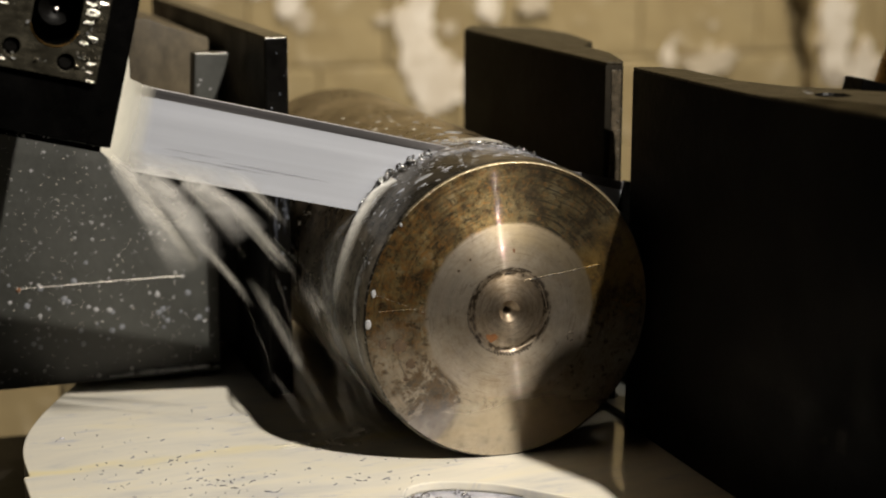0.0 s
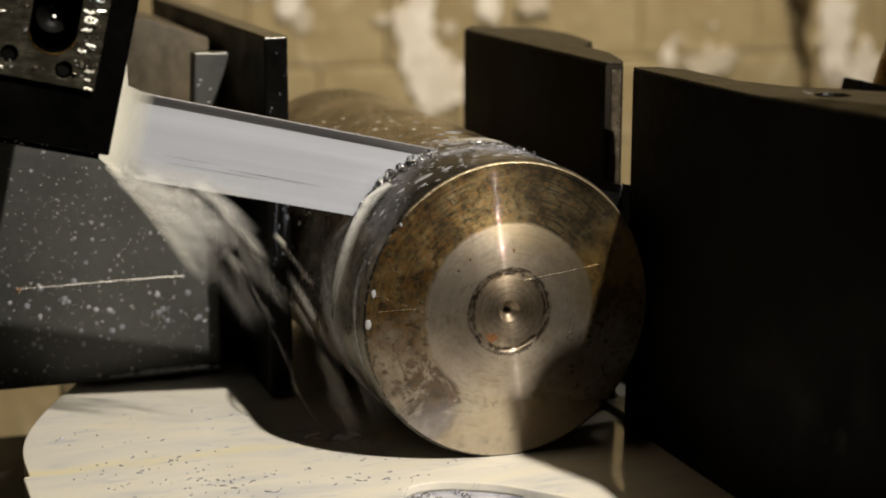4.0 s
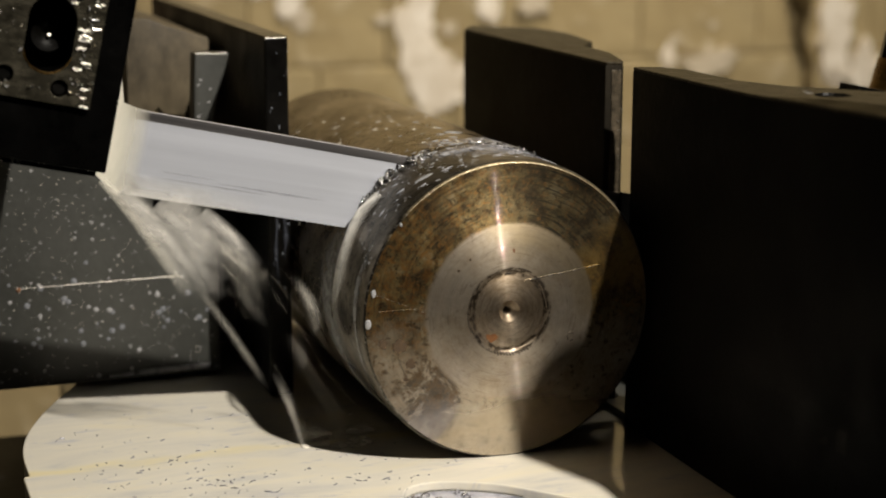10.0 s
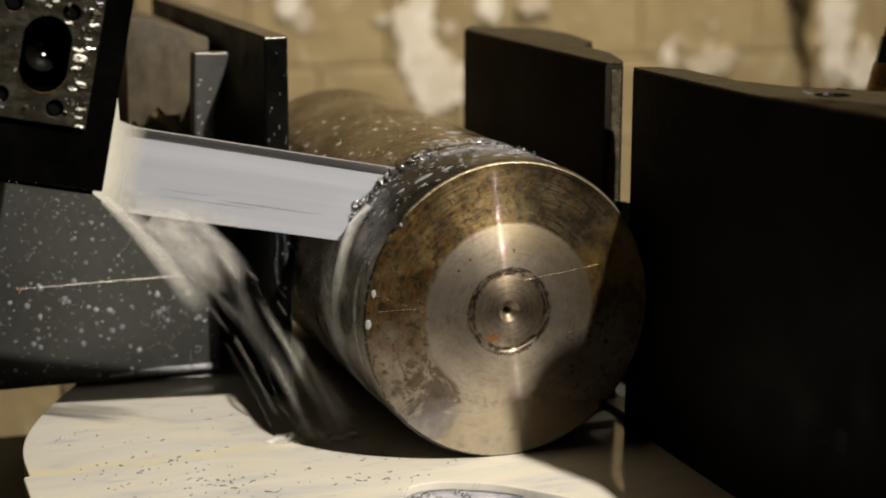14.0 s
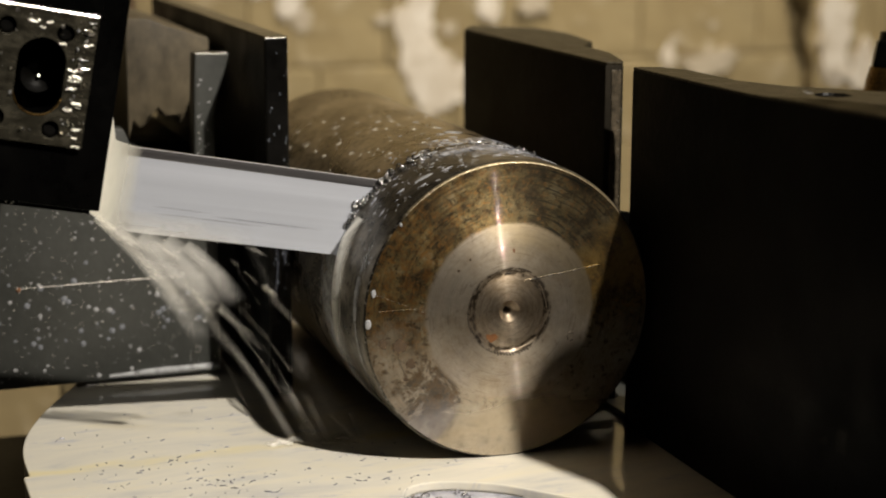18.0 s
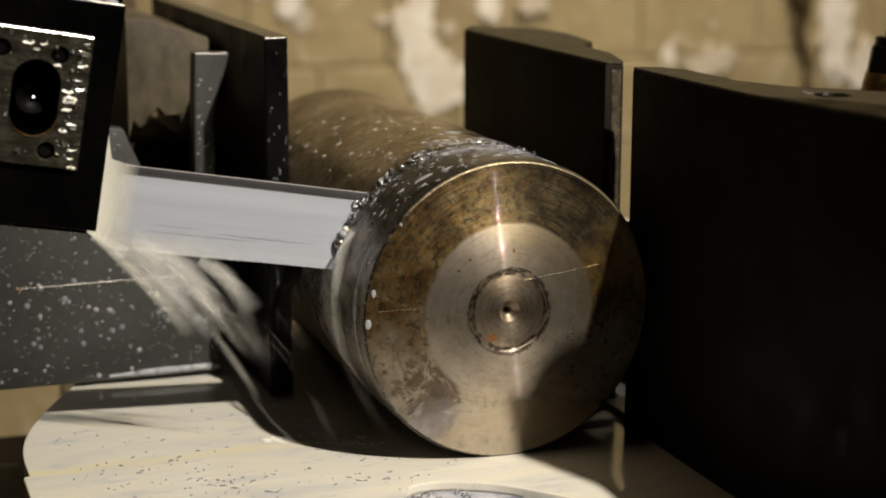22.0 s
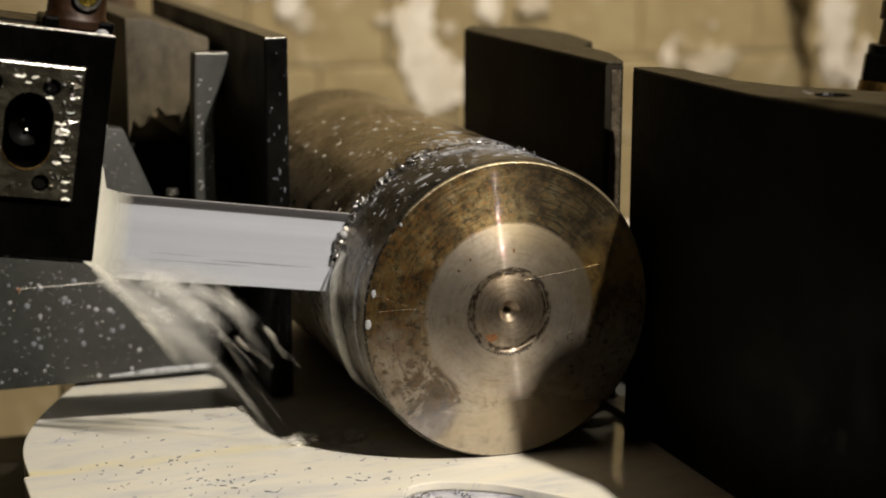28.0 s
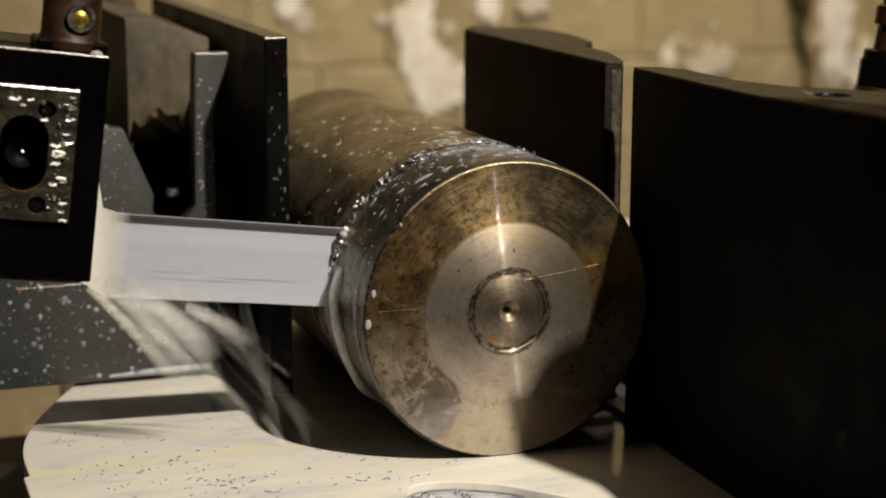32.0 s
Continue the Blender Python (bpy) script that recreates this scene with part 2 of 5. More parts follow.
    t.links.new(mixed(t, 0.55, c, (0.60, 0.56, 0.50)), h.inputs["Base Color"])
    bright = t.nodes.new("ShaderNodeMixShader")
    wiped = ramp(t, calc(t, "ADD", calc(t, "MULTIPLY", sep.outputs[1], -20.0), calc(t, "MULTIPLY", patch, 0.3)), [(0.68, grey(0.06)), (0.84, grey(0.78))])
    t.links.new(wiped, bright.inputs[0])
    t.links.new(both.outputs[0], bright.inputs[1])
    t.links.new(h.outputs[0], bright.inputs[2])
    t.links.new(bright.outputs[0], t.nodes["Material Output"].inputs["Surface"])
    return m


def edge_material():
    """The turned edge: its glint over the top put into the colour, grey grit low on one side."""
    m, t, b = mat("turned_edge", (0.6, 0.5, 0.3), 0.36, 0.9)
    v = coords(t)
    sep = t.nodes.new("ShaderNodeSeparateXYZ")
    t.links.new(v, sep.inputs[0])
    grit = noise_tex(t, v, 900, 3, 0.7)
    # mask runs from grit at the lower left to painted glint at upper right
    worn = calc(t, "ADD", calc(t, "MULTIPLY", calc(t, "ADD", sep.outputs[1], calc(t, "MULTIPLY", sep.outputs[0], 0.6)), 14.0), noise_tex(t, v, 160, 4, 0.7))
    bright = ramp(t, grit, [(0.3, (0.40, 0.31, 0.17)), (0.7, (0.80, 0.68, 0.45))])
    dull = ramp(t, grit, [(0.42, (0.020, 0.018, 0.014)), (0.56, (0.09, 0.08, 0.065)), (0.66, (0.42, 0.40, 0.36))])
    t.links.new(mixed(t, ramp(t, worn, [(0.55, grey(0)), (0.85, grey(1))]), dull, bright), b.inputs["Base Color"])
    bump(t, b, grit, 0.4, 0.0004)
    return m


def bark_steel(name, dark, mid, light, wet=0.25, metal=0.8):
    """Mill-scaled bar surface, brown-grey, wet with coolant."""
    m, t, b = mat(name, mid, 0.4, metal)
    v = coords(t)
    big, fine = noise_tex(t, v, 45, 6, 0.7, 0.5), noise_tex(t, v, 300, 4, 0.7)
    broad = noise_tex(t, v, 13, 4, 0.6, 0.8)
    c = ramp(t, calc(t, "ADD", calc(t, "MULTIPLY", big, 0.55), calc(t, "MULTIPLY", broad, 0.45)), [(0.36, dark), (0.5, mid), (0.63, light)])
    c = mixed(t, ramp(t, fine, [(0.5, grey(0)), (0.68, grey(0.7))]), c, dark)
    t.links.new(c, b.inputs["Base Color"])
    t.links.new(ramp(t, big, [(0.3, grey(wet)), (0.7, grey(wet + 0.25))]), b.inputs["Roughness"])
    bump(t, b, calc(t, "ADD", fine, big), 0.35, 0.0006)
    return m


def wall_material():
    """Old beige limewash: stains, peeled white plaster beneath, damp brown."""
    m, t, b = mat("old_limewash", (0.5, 0.42, 0.28), 0.85)
    v = coords(t)
    big, mid, fine = noise_tex(t, v, 5.5, 4, 0.6, 0.6), noise_tex(t, v, 22, 5, 0.65, 0.5), noise_tex(t, v, 160, 3, 0.6)
    c = ramp(t, big, [(0.3, (0.25, 0.185, 0.088)), (0.5, (0.35, 0.270, 0.137)), (0.7, (0.44, 0.355, 0.195))])
    c = mixed(t, ramp(t, mid, [(0.56, grey(0)), (0.70, grey(0.6))]), c, (0.56, 0.47, 0.32))
    c = mixed(t, ramp(t, mid, [(0.28, grey(0.6)), (0.40, grey(0.0))]), c, (0.26, 0.19, 0.10))
    info = t.nodes.new("ShaderNodeObjectInfo")
    c = mixed(t, 0.45, c, ramp(t, info.outputs["Random"], [(0.0, grey(0.6)), (1.0, (1.0, 1.0, 1.0))]), "MULTIPLY")
    t.links.new(c, b.inputs["Base Color"])
    bump(t, b, calc(t, "ADD", mid, calc(t, "MULTIPLY", fine, 0.4)), 0.5, 0.004)
    return m


COOLANT = coolant_material()
FACE = face_material()
BODY = bark_steel("scaled_bar", (0.045, 0.032, 0.019), (0.245, 0.200, 0.138), (0.58, 0.50, 0.385), 0.18, 0.97)
SLICE = bark_steel("wet_scaled_rim", (0.026, 0.024, 0.019), (0.125, 0.110, 0.086), (0.36, 0.32, 0.26), 0.20)
EDGE = edge_material()
# blacks set below real black oxide, so depth of shade is in the colour
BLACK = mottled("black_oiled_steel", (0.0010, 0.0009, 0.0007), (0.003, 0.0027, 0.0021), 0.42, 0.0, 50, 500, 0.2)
JAW = mottled("oxidised_jaw_shaded", (0.0008, 0.0007, 0.0004), (0.0022, 0.0018, 0.0011), 0.6, 0.0, 35, 420, 0.3)
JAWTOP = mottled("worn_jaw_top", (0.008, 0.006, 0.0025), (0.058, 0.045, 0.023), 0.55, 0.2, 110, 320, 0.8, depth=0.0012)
CAST = mottled("grey_painted_casting", (0.028, 0.0295, 0.0265), (0.055, 0.0565, 0.051), 0.45, 0.0, 22, 260, 0.25)
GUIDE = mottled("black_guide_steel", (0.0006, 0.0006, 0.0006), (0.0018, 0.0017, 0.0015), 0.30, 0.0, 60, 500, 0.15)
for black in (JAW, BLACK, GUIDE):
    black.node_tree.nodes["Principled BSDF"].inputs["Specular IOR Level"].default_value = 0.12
PLATE = mottled("wet_ground_plate", (0.026, 0.024, 0.017), (0.16, 0.145, 0.105), 0.24, 0.75, 160, 120, 0.4, 0.5, (1, 1, 2.2), depth=0.0010)
BLADE = mottled("blade_steel", (0.49, 0.515, 0.575), (0.56, 0.585, 0.648), 0.42, 0.35, 25, 90, 0.05, 0.0, (0.08, 1, 6))
BACKEDGE = mottled("blade_back", (0.16, 0.155, 0.16), (0.30, 0.29, 0.295), 0.34, 0.9, 30, 200, 0.05, 0.0, (0.08, 1, 6))
BRASS = mottled("dirty_brass", (0.09, 0.045, 0.012), (0.34, 0.21, 0.06), 0.35, 0.9, 90, 500, 0.3)
BROWN = mottled("brown_fitting", (0.009, 0.0036, 0.001), (0.048, 0.019, 0.0052), 0.5, 0.2, 90, 500, 0.3)
STEEL = mottled("plain_steel", (0.05, 0.048, 0.042), (0.42, 0.40, 0.36), 0.35, 0.95, 420, 700, 0.2)
CHIP = mottled("steel_chip", (0.20, 0.19, 0.18), (0.68, 0.67, 0.66), 0.25, 0.95, 300, 2000, 0.3)
WETCHIP = mottled("floating_chip", (0.07, 0.072, 0.09), (0.50, 0.50, 0.54), 0.35, 0.4, 300, 2000, 0.3)
# pale bluish colour stands in for reflections on wet steel
GLITTER = mottled("wet_glitter", (0.38, 0.40, 0.46), (0.80, 0.82, 0.88), 0.2, 0.3, 900, 3000, 0.2)
MILK = mottled("milky_drop", (0.22, 0.225, 0.235), (0.42, 0.42, 0.42), 0.12, 0.0, 900, 3000, 0.1)
WEDGE = film_material("coolant_wedge", (0.80, 0.775, 0.67), 0.95, 0.25, 90, (1, 1, 0.4), side=(-0.3950, -0.4072))
FOAM = film_material("coolant_foam", (0.72, 0.71, 0.68), 0.72, 0.3, 170, (0.3, 1, 1), -0.0058, 0.0014, 0.0, (-0.353, -0.394))
PATCHY = soft_material("patchy_wet_film", (0.62, 0.66, 0.78), 0.85, 330, 0.58)
TUSK = soft_material("coolant_rivulet", (0.84, 0.82, 0.75), 1.0, 240, 0.30, 0.8, 0.3)
VEIL = soft_material("running_veil", (0.54, 0.55, 0.57), 0.80, 260, 0.40)
CREAMPATCH = soft_material("cream_patch", (0.78, 0.73, 0.62), 0.75, 160, 0.36)
DRAG = soft_material("drag_mark", (0.20, 0.20, 0.23), 0.22, 120, 0.40)
STREAK = soft_material("falling_coolant", (0.80, 0.77, 0.69), 0.60, 420, 0.49)
MIST = soft_material("thin_coolant_spray", (0.80, 0.77, 0.69), 0.26, 420, 0.50)
SHEET = soft_material("torn_coolant_sheet", (0.86, 0.84, 0.79), 0.42, 170, 0.48, 0.7, 0.35)
LIP = soft_material("thick_coolant_lip", (0.86, 0.83, 0.73), 0.52, 200, 0.42, 0.7, 0.35)
PLATESTREAK = soft_material("bluish_wet_streak", (0.44, 0.48, 0.60), 0.06, 200, 0.40)
RIVULET = film_material("running_coolant", (0.50, 0.51, 0.52), 0.66, 0.15, 200, (1, 1, 0.25))
FALLING = mottled("falling_milk", (0.60, 0.56, 0.48), (0.74, 0.70, 0.60), 0.3, 0.0, 300, 2000, 0.1)
DULLDROP = mottled("dull_wet_drop", (0.04, 0.045, 0.055), (0.11, 0.12, 0.14), 0.1, 0.0, 900, 3000, 0.1)
# bright metals that put lamp glints into shape; the first also draws scratches
GLINTMETAL = mottled("bright_glint_metal", (0.75, 0.72, 0.65), (0.92, 0.88, 0.80), 0.24, 1.0, 900, 3000, 0.1)
GLINT = mottled("modelled_glint", (0.80, 0.77, 0.66), (0.95, 0.92, 0.84), 0.42, 1.0, 900, 3000, 0.2)
BLOT = mottled("dried_coolant_blot", (0.13, 0.14, 0.16), (0.22, 0.23, 0.25), 0.3, 0.0, 900, 3000, 0.1)
AMBER = mottled("yellow_brass", (0.22, 0.16, 0.02), (0.55, 0.42, 0.08), 0.3, 0.8, 300, 900, 0.2)
GRIME = mottled("brown_grime", (0.02, 0.015, 0.010), (0.09, 0.065, 0.04), 0.6, 0.2, 900, 3000, 0.2)
STAIN = mottled("dark_rust", (0.030, 0.018, 0.008), (0.10, 0.060, 0.028), 0.7, 0.0, 700, 3000, 0.3)
RUST = mottled("orange_rust", (0.085, 0.032, 0.008), (0.22, 0.088, 0.022), 0.7, 0.1, 700, 3000, 0.3)
BROWNTOP = mottled("lighter_brown_steel", (0.05, 0.040, 0.020), (0.20, 0.16, 0.095), 0.5, 0.1, 60, 200, 0.6)
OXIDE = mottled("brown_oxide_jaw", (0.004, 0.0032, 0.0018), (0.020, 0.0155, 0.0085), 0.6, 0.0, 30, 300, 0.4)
SCAR = mottled("scarred_dark_steel", (0.014, 0.011, 0.007), (0.125, 0.098, 0.062), 0.45, 0.3, 300, 1500, 0.5)
FAINT = mottled("faint_marking", (0.003, 0.0024, 0.0014), (0.010, 0.008, 0.0045), 0.6, 0.0, 300, 900, 0.3)
FAINT.node_tree.nodes["Principled BSDF"].inputs["Specular IOR Level"].default_value = 0.12
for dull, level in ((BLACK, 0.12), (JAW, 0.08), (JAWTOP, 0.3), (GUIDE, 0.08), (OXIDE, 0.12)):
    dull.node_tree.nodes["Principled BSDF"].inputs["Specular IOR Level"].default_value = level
WALL = wall_material()
DIRTY = mottled("dirty_plaster", (0.36, 0.29, 0.19), (0.66, 0.58, 0.46), 0.9, 0.0, 60, 300, 0.5, 0.0, depth=0.002)
PLASTER = mottled("bare_white_plaster", (0.50, 0.41, 0.29), (0.95, 0.89, 0.80), 0.9, 0.0, 45, 260, 0.5, 0.0, depth=0.002)
CRACK = mottled("damp_brown_crack", (0.022, 0.015, 0.004), (0.19, 0.125, 0.04), 0.8, 0.0, 34, 200, 0.5)
# for unseen room surfaces, near black so that little light bounces back
CONCRETE = mottled("low_bounce_concrete", (0.006, 0.0055, 0.005), (0.014, 0.013, 0.011), 0.85, 0.0, 4, 60, 0.4)
BASE = mottled("dark_machine_paint", (0.008, 0.007, 0.006), (0.020, 0.017, 0.013), 0.5, 0.0, 12, 200, 0.2)
BLUEISH = mottled("dark_blue_sump", (0.05, 0.052, 0.085), (0.72, 0.73, 0.80), 0.10, 0.0, 70, 200, 0.3, 0.3)
HOSE = mottled("brown_hose", (0.05, 0.03, 0.014), (0.13, 0.085, 0.045), 0.55, 0.0, 40, 300, 0.2)
WORN = mottled("rusty_casting_side", (0.018, 0.013, 0.006), (0.145, 0.115, 0.068), 0.6, 0.0, 44, 150, 0.4, stretch=(1, 1, 0.6))


# ---- mesh helpers ----
def part(name, bm, material, parent=None, label="", smooth=False):
    """Links a bmesh as one mesh object, under a thing or a part."""
    me = bpy.data.meshes.new(name)
    bmesh.ops.recalc_face_normals(bm, faces=bm.faces)
    bm.to_mesh(me)
    bm.free()
    me.materials.append(material)
    if smooth:
        me.polygons.foreach_set("use_smooth", [True] * len(me.polygons))
        me.set_sharp_from_angle(angle=radians(35))
    ob = new(name, me)
    if parent is not None:
        ob.parent = parent
    if label:
        ob["label"] = label
    return ob


def bevelled(bm, width, segments=2, limit=25):
    if width <= 0:
        return bm
    edges = [e for e in bm.edges if len(e.link_faces) == 2 and e.calc_face_angle(0) > radians(limit)]
    bmesh.ops.bevel(bm, geom=edges, offset=width, segments=segments, profile=0.6, affect="EDGES", clamp_overlap=True)
    return bm


def prism(outline, depth0, depth1, plane="xz", holes=(), bevel=0.0, segments=2):
    """A slab with that outline and through holes, between two depths on the third axis."""
    bm = bmesh.new()
    for loop in (outline, *holes):
        vs = [bm.verts.new((u, w, 0)) for u, w in loop]
        for a, b in zip(vs, vs[1:] + vs[:1]):
            bm.edges.new((a, b))
    bmesh.ops.triangle_fill(bm, use_beauty=True, use_dissolve=True, edges=bm.edges[:])
    got = bmesh.ops.extrude_face_region(bm, geom=bm.faces[:])
    bmesh.ops.translate(bm, vec=(0, 0, 1), verts=[g for g in got["geom"] if isinstance(g, bmesh.types.BMVert)])
    bmesh.ops.dissolve_limit(bm, angle_limit=radians(1), verts=bm.verts[:], edges=bm.edges[:])
    for v in bm.verts:
        u, w, d = v.co
        d = depth0 + (depth1 - depth0) * d
        v.co = {"xz": (u, d, w), "xy": (u, w, d), "yz": (d, u, w)}[plane]
    bmesh.ops.recalc_face_normals(bm, faces=bm.faces)
    return bevelled(bm, bevel, segments)


def box(x0, x1, y0, y1, z0, z1, bevel=0.0, segments=2):
    bm = bmesh.new()
    bmesh.ops.create_cube(bm, size=1)
    for v in bm.verts:
        v.co = (x0 + (v.co.x + 0.5) * (x1 - x0), y0 + (v.co.y + 0.5) * (y1 - y0), z0 + (v.co.z + 0.5) * (z1 - z0))
    return bevelled(bm, bevel, segments)


def ring(cx, cy, r, n=32, stretch=0.0):
    """Points of a circle, or of a slot when stretched along its second axis."""
    pts = []
    for i in range(n):
        a = 2 * math.pi * i / n
        pts.append((cx + r * math.cos(a), cy + r * math.sin(a) + (stretch if math.sin(a) >= 0 else -stretch)))
    return pts


def lathe(profile, n=96, axis="z", at=(0, 0, 0)):
    """Turns (radius, height) pairs round an axis through at."""
    bm = bmesh.new()
    rows = []
    for r, h in profile:
        if r < 1e-6:
            rows.append([bm.verts.new((0, 0, h))])
        else:
            rows.append([bm.verts.new((r * math.cos(2 * math.pi * i / n), r * math.sin(2 * math.pi * i / n), h)) for i in range(n)])
    for a, b in zip(rows, rows[1:]):
        for i in range(n):
            j = (i + 1) % n
            if len(a) == 1 and len(b) == 1:
                continue
            if len(a) == 1:
                bm.faces.new((a[0], b[i], b[j]))
            elif len(b) == 1:
                bm.faces.new((a[i], a[j], b[0]))
            else:
                bm.faces.new((a[i], a[j], b[j], b[i]))
    turn = {"z": Matrix.Identity(4), "y": pose(0, 0, 0, 90), "x": pose(0, 0, 0, 0, 90)}[axis]
    bm.transform(Matrix.Translation(at) @ turn)
    return bm


def tube(points, radii, n=8):
    """A tube along points, with a radius at each."""
    bm = bmesh.new()
    pts = [Vector(p) for p in points]
    rows = []
    for i, p in enumerate(pts):
        d = (pts[min(i + 1, len(pts) - 1)] - pts[max(i - 1, 0)]).normalized()
        side = d.orthogonal().normalized()
        up = d.cross(side)
        r = radii[i] if isinstance(radii, (list, tuple)) else radii
        rows.append([bm.verts.new(p + r * (side * math.cos(2 * math.pi * k / n) + up * math.sin(2 * math.pi * k / n))) for k in range(n)])
    for a, b in zip(rows, rows[1:]):
        for k in range(n):
            bm.faces.new((a[k], a[(k + 1) % n], b[(k + 1) % n], b[k]))
    bm.faces.new(rows[0][::-1])
    bm.faces.new(rows[-1])
    return bm


def ribbon(points, halves, deep):
    """A flat lens-shaped strand along points in the x-z plane, with its half width at each; u runs along it, v across."""
    bm = bmesh.new()
    uv = bm.loops.layers.uv.new("way")
    rows, n = [], 8
    for i, (x, y, z) in enumerate(points):
        a, b = points[max(i - 1, 0)], points[min(i + 1, len(points) - 1)]
        dx, dz = b[0] - a[0], b[2] - a[2]
        ln = math.hypot(dx, dz)
        row = []
        for k in range(n):
            c, d = math.cos(2 * math.pi * k / n), math.sin(2 * math.pi * k / n)
            row.append((bm.verts.new((x - dz / ln * c * halves[i], y + d * deep, z + dx / ln * c * halves[i])), (i / (len(points) - 1), 0.5 + 0.5 * c)))
        rows.append(row)
    for p, q in zip(rows, rows[1:]):
        for k in range(n):
            j = (k + 1) % n
            ring4 = (p[k], p[j], q[j], q[k])
            f = bm.faces.new([w[0] for w in ring4])
            for loop, w in zip(f.loops, ring4):
                loop[uv].uv = w[1]
    return bm


def thing(name, label, category, group="", kind="", at=(0, 0, 0)):
    ob = new(name)
    ob.empty_display_size = 0.02
    ob.location = at
    return tagged(ob, label, category, group, kind)


def domes(spots, flat=0.5, n=6, along=None, stretch=1.0):
    """Many small drops: (centre, normal, radius), drawn out by stretch along a way that along() gives."""
    verts, faces = [], []
    for p, nrm, r in spots:
        nrm = Vector(nrm).normalized()
        s = nrm.orthogonal().normalized() if along is None else Vector(along(nrm)).normalized()
        u = nrm.cross(s).normalized()
        s = s * (1 + (stretch - 1) * abs(math.sin(917 * r * 1e3 + 31 * p[0] * 1e3)))
        base = len(verts)
        for lev, (rad, h) in enumerate(((1.0, -0.1), (0.75, 0.6))):
            for k in range(n):
                a = 2 * math.pi * k / n
                verts.append(Vector(p) + r * (rad * (s * math.cos(a) + u * math.sin(a)) + nrm * h * flat))
        verts.append(Vector(p) + nrm * r * flat)
        for k in range(n):
            j = (k + 1) % n
            faces.append((base + k, base + j, base + n + j, base + n + k))
            faces.append((base + n + k, base + n + j, base + 2 * n))
    bm = bmesh.new()
    vs = [bm.verts.new(v) for v in verts]
    for f in faces:
        bm.faces.new([vs[i] for i in f])
    return bm


# ---- room ----
def room():
    w = part("wall_north", box(-2.2, 2.4, 0.78, 0.95, -0.9, 1.9), WALL)
    tagged(w, "old beige limewashed wall with peeling white plaster", "wall", kind="structure")
    for name, dims in (("wall_south", (-2.2, 2.4, -2.35, -2.2, -0.9, 1.9)), ("wall_west", (-2.35, -2.2, -2.35, 0.95, -0.9, 1.9)), ("wall_east", (2.4, 2.55, -2.35, 0.95, -0.9, 1.9))):
        tagged(part(name, box(*dims), CONCRETE), "plain unseen workshop wall, darkened to cut bounced light", "wall", kind="structure")
    tagged(part("floor", box(-2.35, 2.55, -2.35, 0.95, -1.0, -0.9), CONCRETE), "unseen dark concrete floor, darkened to cut bounced light", "floor", kind="structure")
    tagged(part("ceiling", box(-2.35, 2.55, -2.35, 0.95, 1.9, 2.0), CONCRETE), "plain unseen workshop ceiling, darkened to cut bounced light", "ceiling", kind="structure")
    rnd = random.Random(5)

    def blot(cx, cz, rx, rz, seed):
        pts = []
        for i in range(36):
            a = 2 * math.pi * i / 36
            k = 1 + 0.42 * noise.noise((math.cos(a) * 1.6 + seed, math.sin(a) * 1.6, seed * 1.7)) + 0.22 * rnd.uniform(-1, 1)
            pts.append((cx + rx * k * math.cos(a), cz + rz * k * math.sin(a)))
        return pts
    # limewashed blocks in courses
    piece = box(-0.0540, 0.0540, 0.7778, 0.781, -0.0340, 0.0340, 0.0012, 1)
    first = part("block", piece, WALL, w)
    mesh = first.data
    first.location = (0.479, 0, 0.081)
    for row in range(-6, 5):
        for col in range(-6, 5):
            if row == 0 and col == 0:
                continue
            ob = new("block", mesh)
            ob.parent = w
            ob.location = (0.479 + 0.110 * (col + 0.5 * (row % 2)), 0.0005 * rnd.random(), 0.081 + 0.070 * row)
    for i, (x, z, rx, rz) in enumerate(((0.231, 0.072, 0.017, 0.036), (0.247, 0.036, 0.022, 0.026), (0.128, 0.102, 0.013, 0.018), (0.290, 0.092, 0.010, 0.014),
                                        (0.488, 0.038, 0.022, 0.010), (0.505, 0.046, 0.009, 0.007), (0.610, 0.060, 0.016, 0.040), (0.640, 0.030, 0.014, 0.020), (0.330, 0.095, 0.012, 0.012))):
        p = part("plaster_patch", prism(blot(x, z, rx, rz, i * 3.1), 0.7768 - 0.0002 * i, 0.781, bevel=0.0), DIRTY if i in (4, 5, 8) else PLASTER, w)
        p["label"] = "bare white plaster patch"
    for i in range(26):
        cx, cz = ((0.236, 0.055), (0.618, 0.048), (0.492, 0.042), (0.128, 0.100))[i % 4]
        k = rnd.uniform(0.003, 0.008)
        p = part("plaster_patch", prism(blot(cx + rnd.gauss(0, 0.020), cz + rnd.gauss(0, 0.026), k, k * rnd.uniform(0.6, 1.6), 40 + i * 2.7), 0.7772, 0.781), DIRTY if i % 3 else PLASTER, w)
        p["label"] = "small flake of bare plaster"
    part("crack", tube([(0.572, 0.776, 0.125), (0.571, 0.776, 0.105), (0.574, 0.776, 0.090), (0.577, 0.776, 0.076), (0.5725, 0.776, 0.062), (0.580, 0.776, 0.048), (0.585, 0.776, 0.034), (0.583, 0.776, 0.020), (0.586, 0.776, 0.005), (0.585, 0.776, -0.02)],
                       [0.013, 0.013, 0.011, 0.007, 0.005, 0.0055, 0.0045, 0.005, 0.004, 0.004]), CRACK, w, "damp brown crack")


# ---- work piece ----
RB = 0.0508


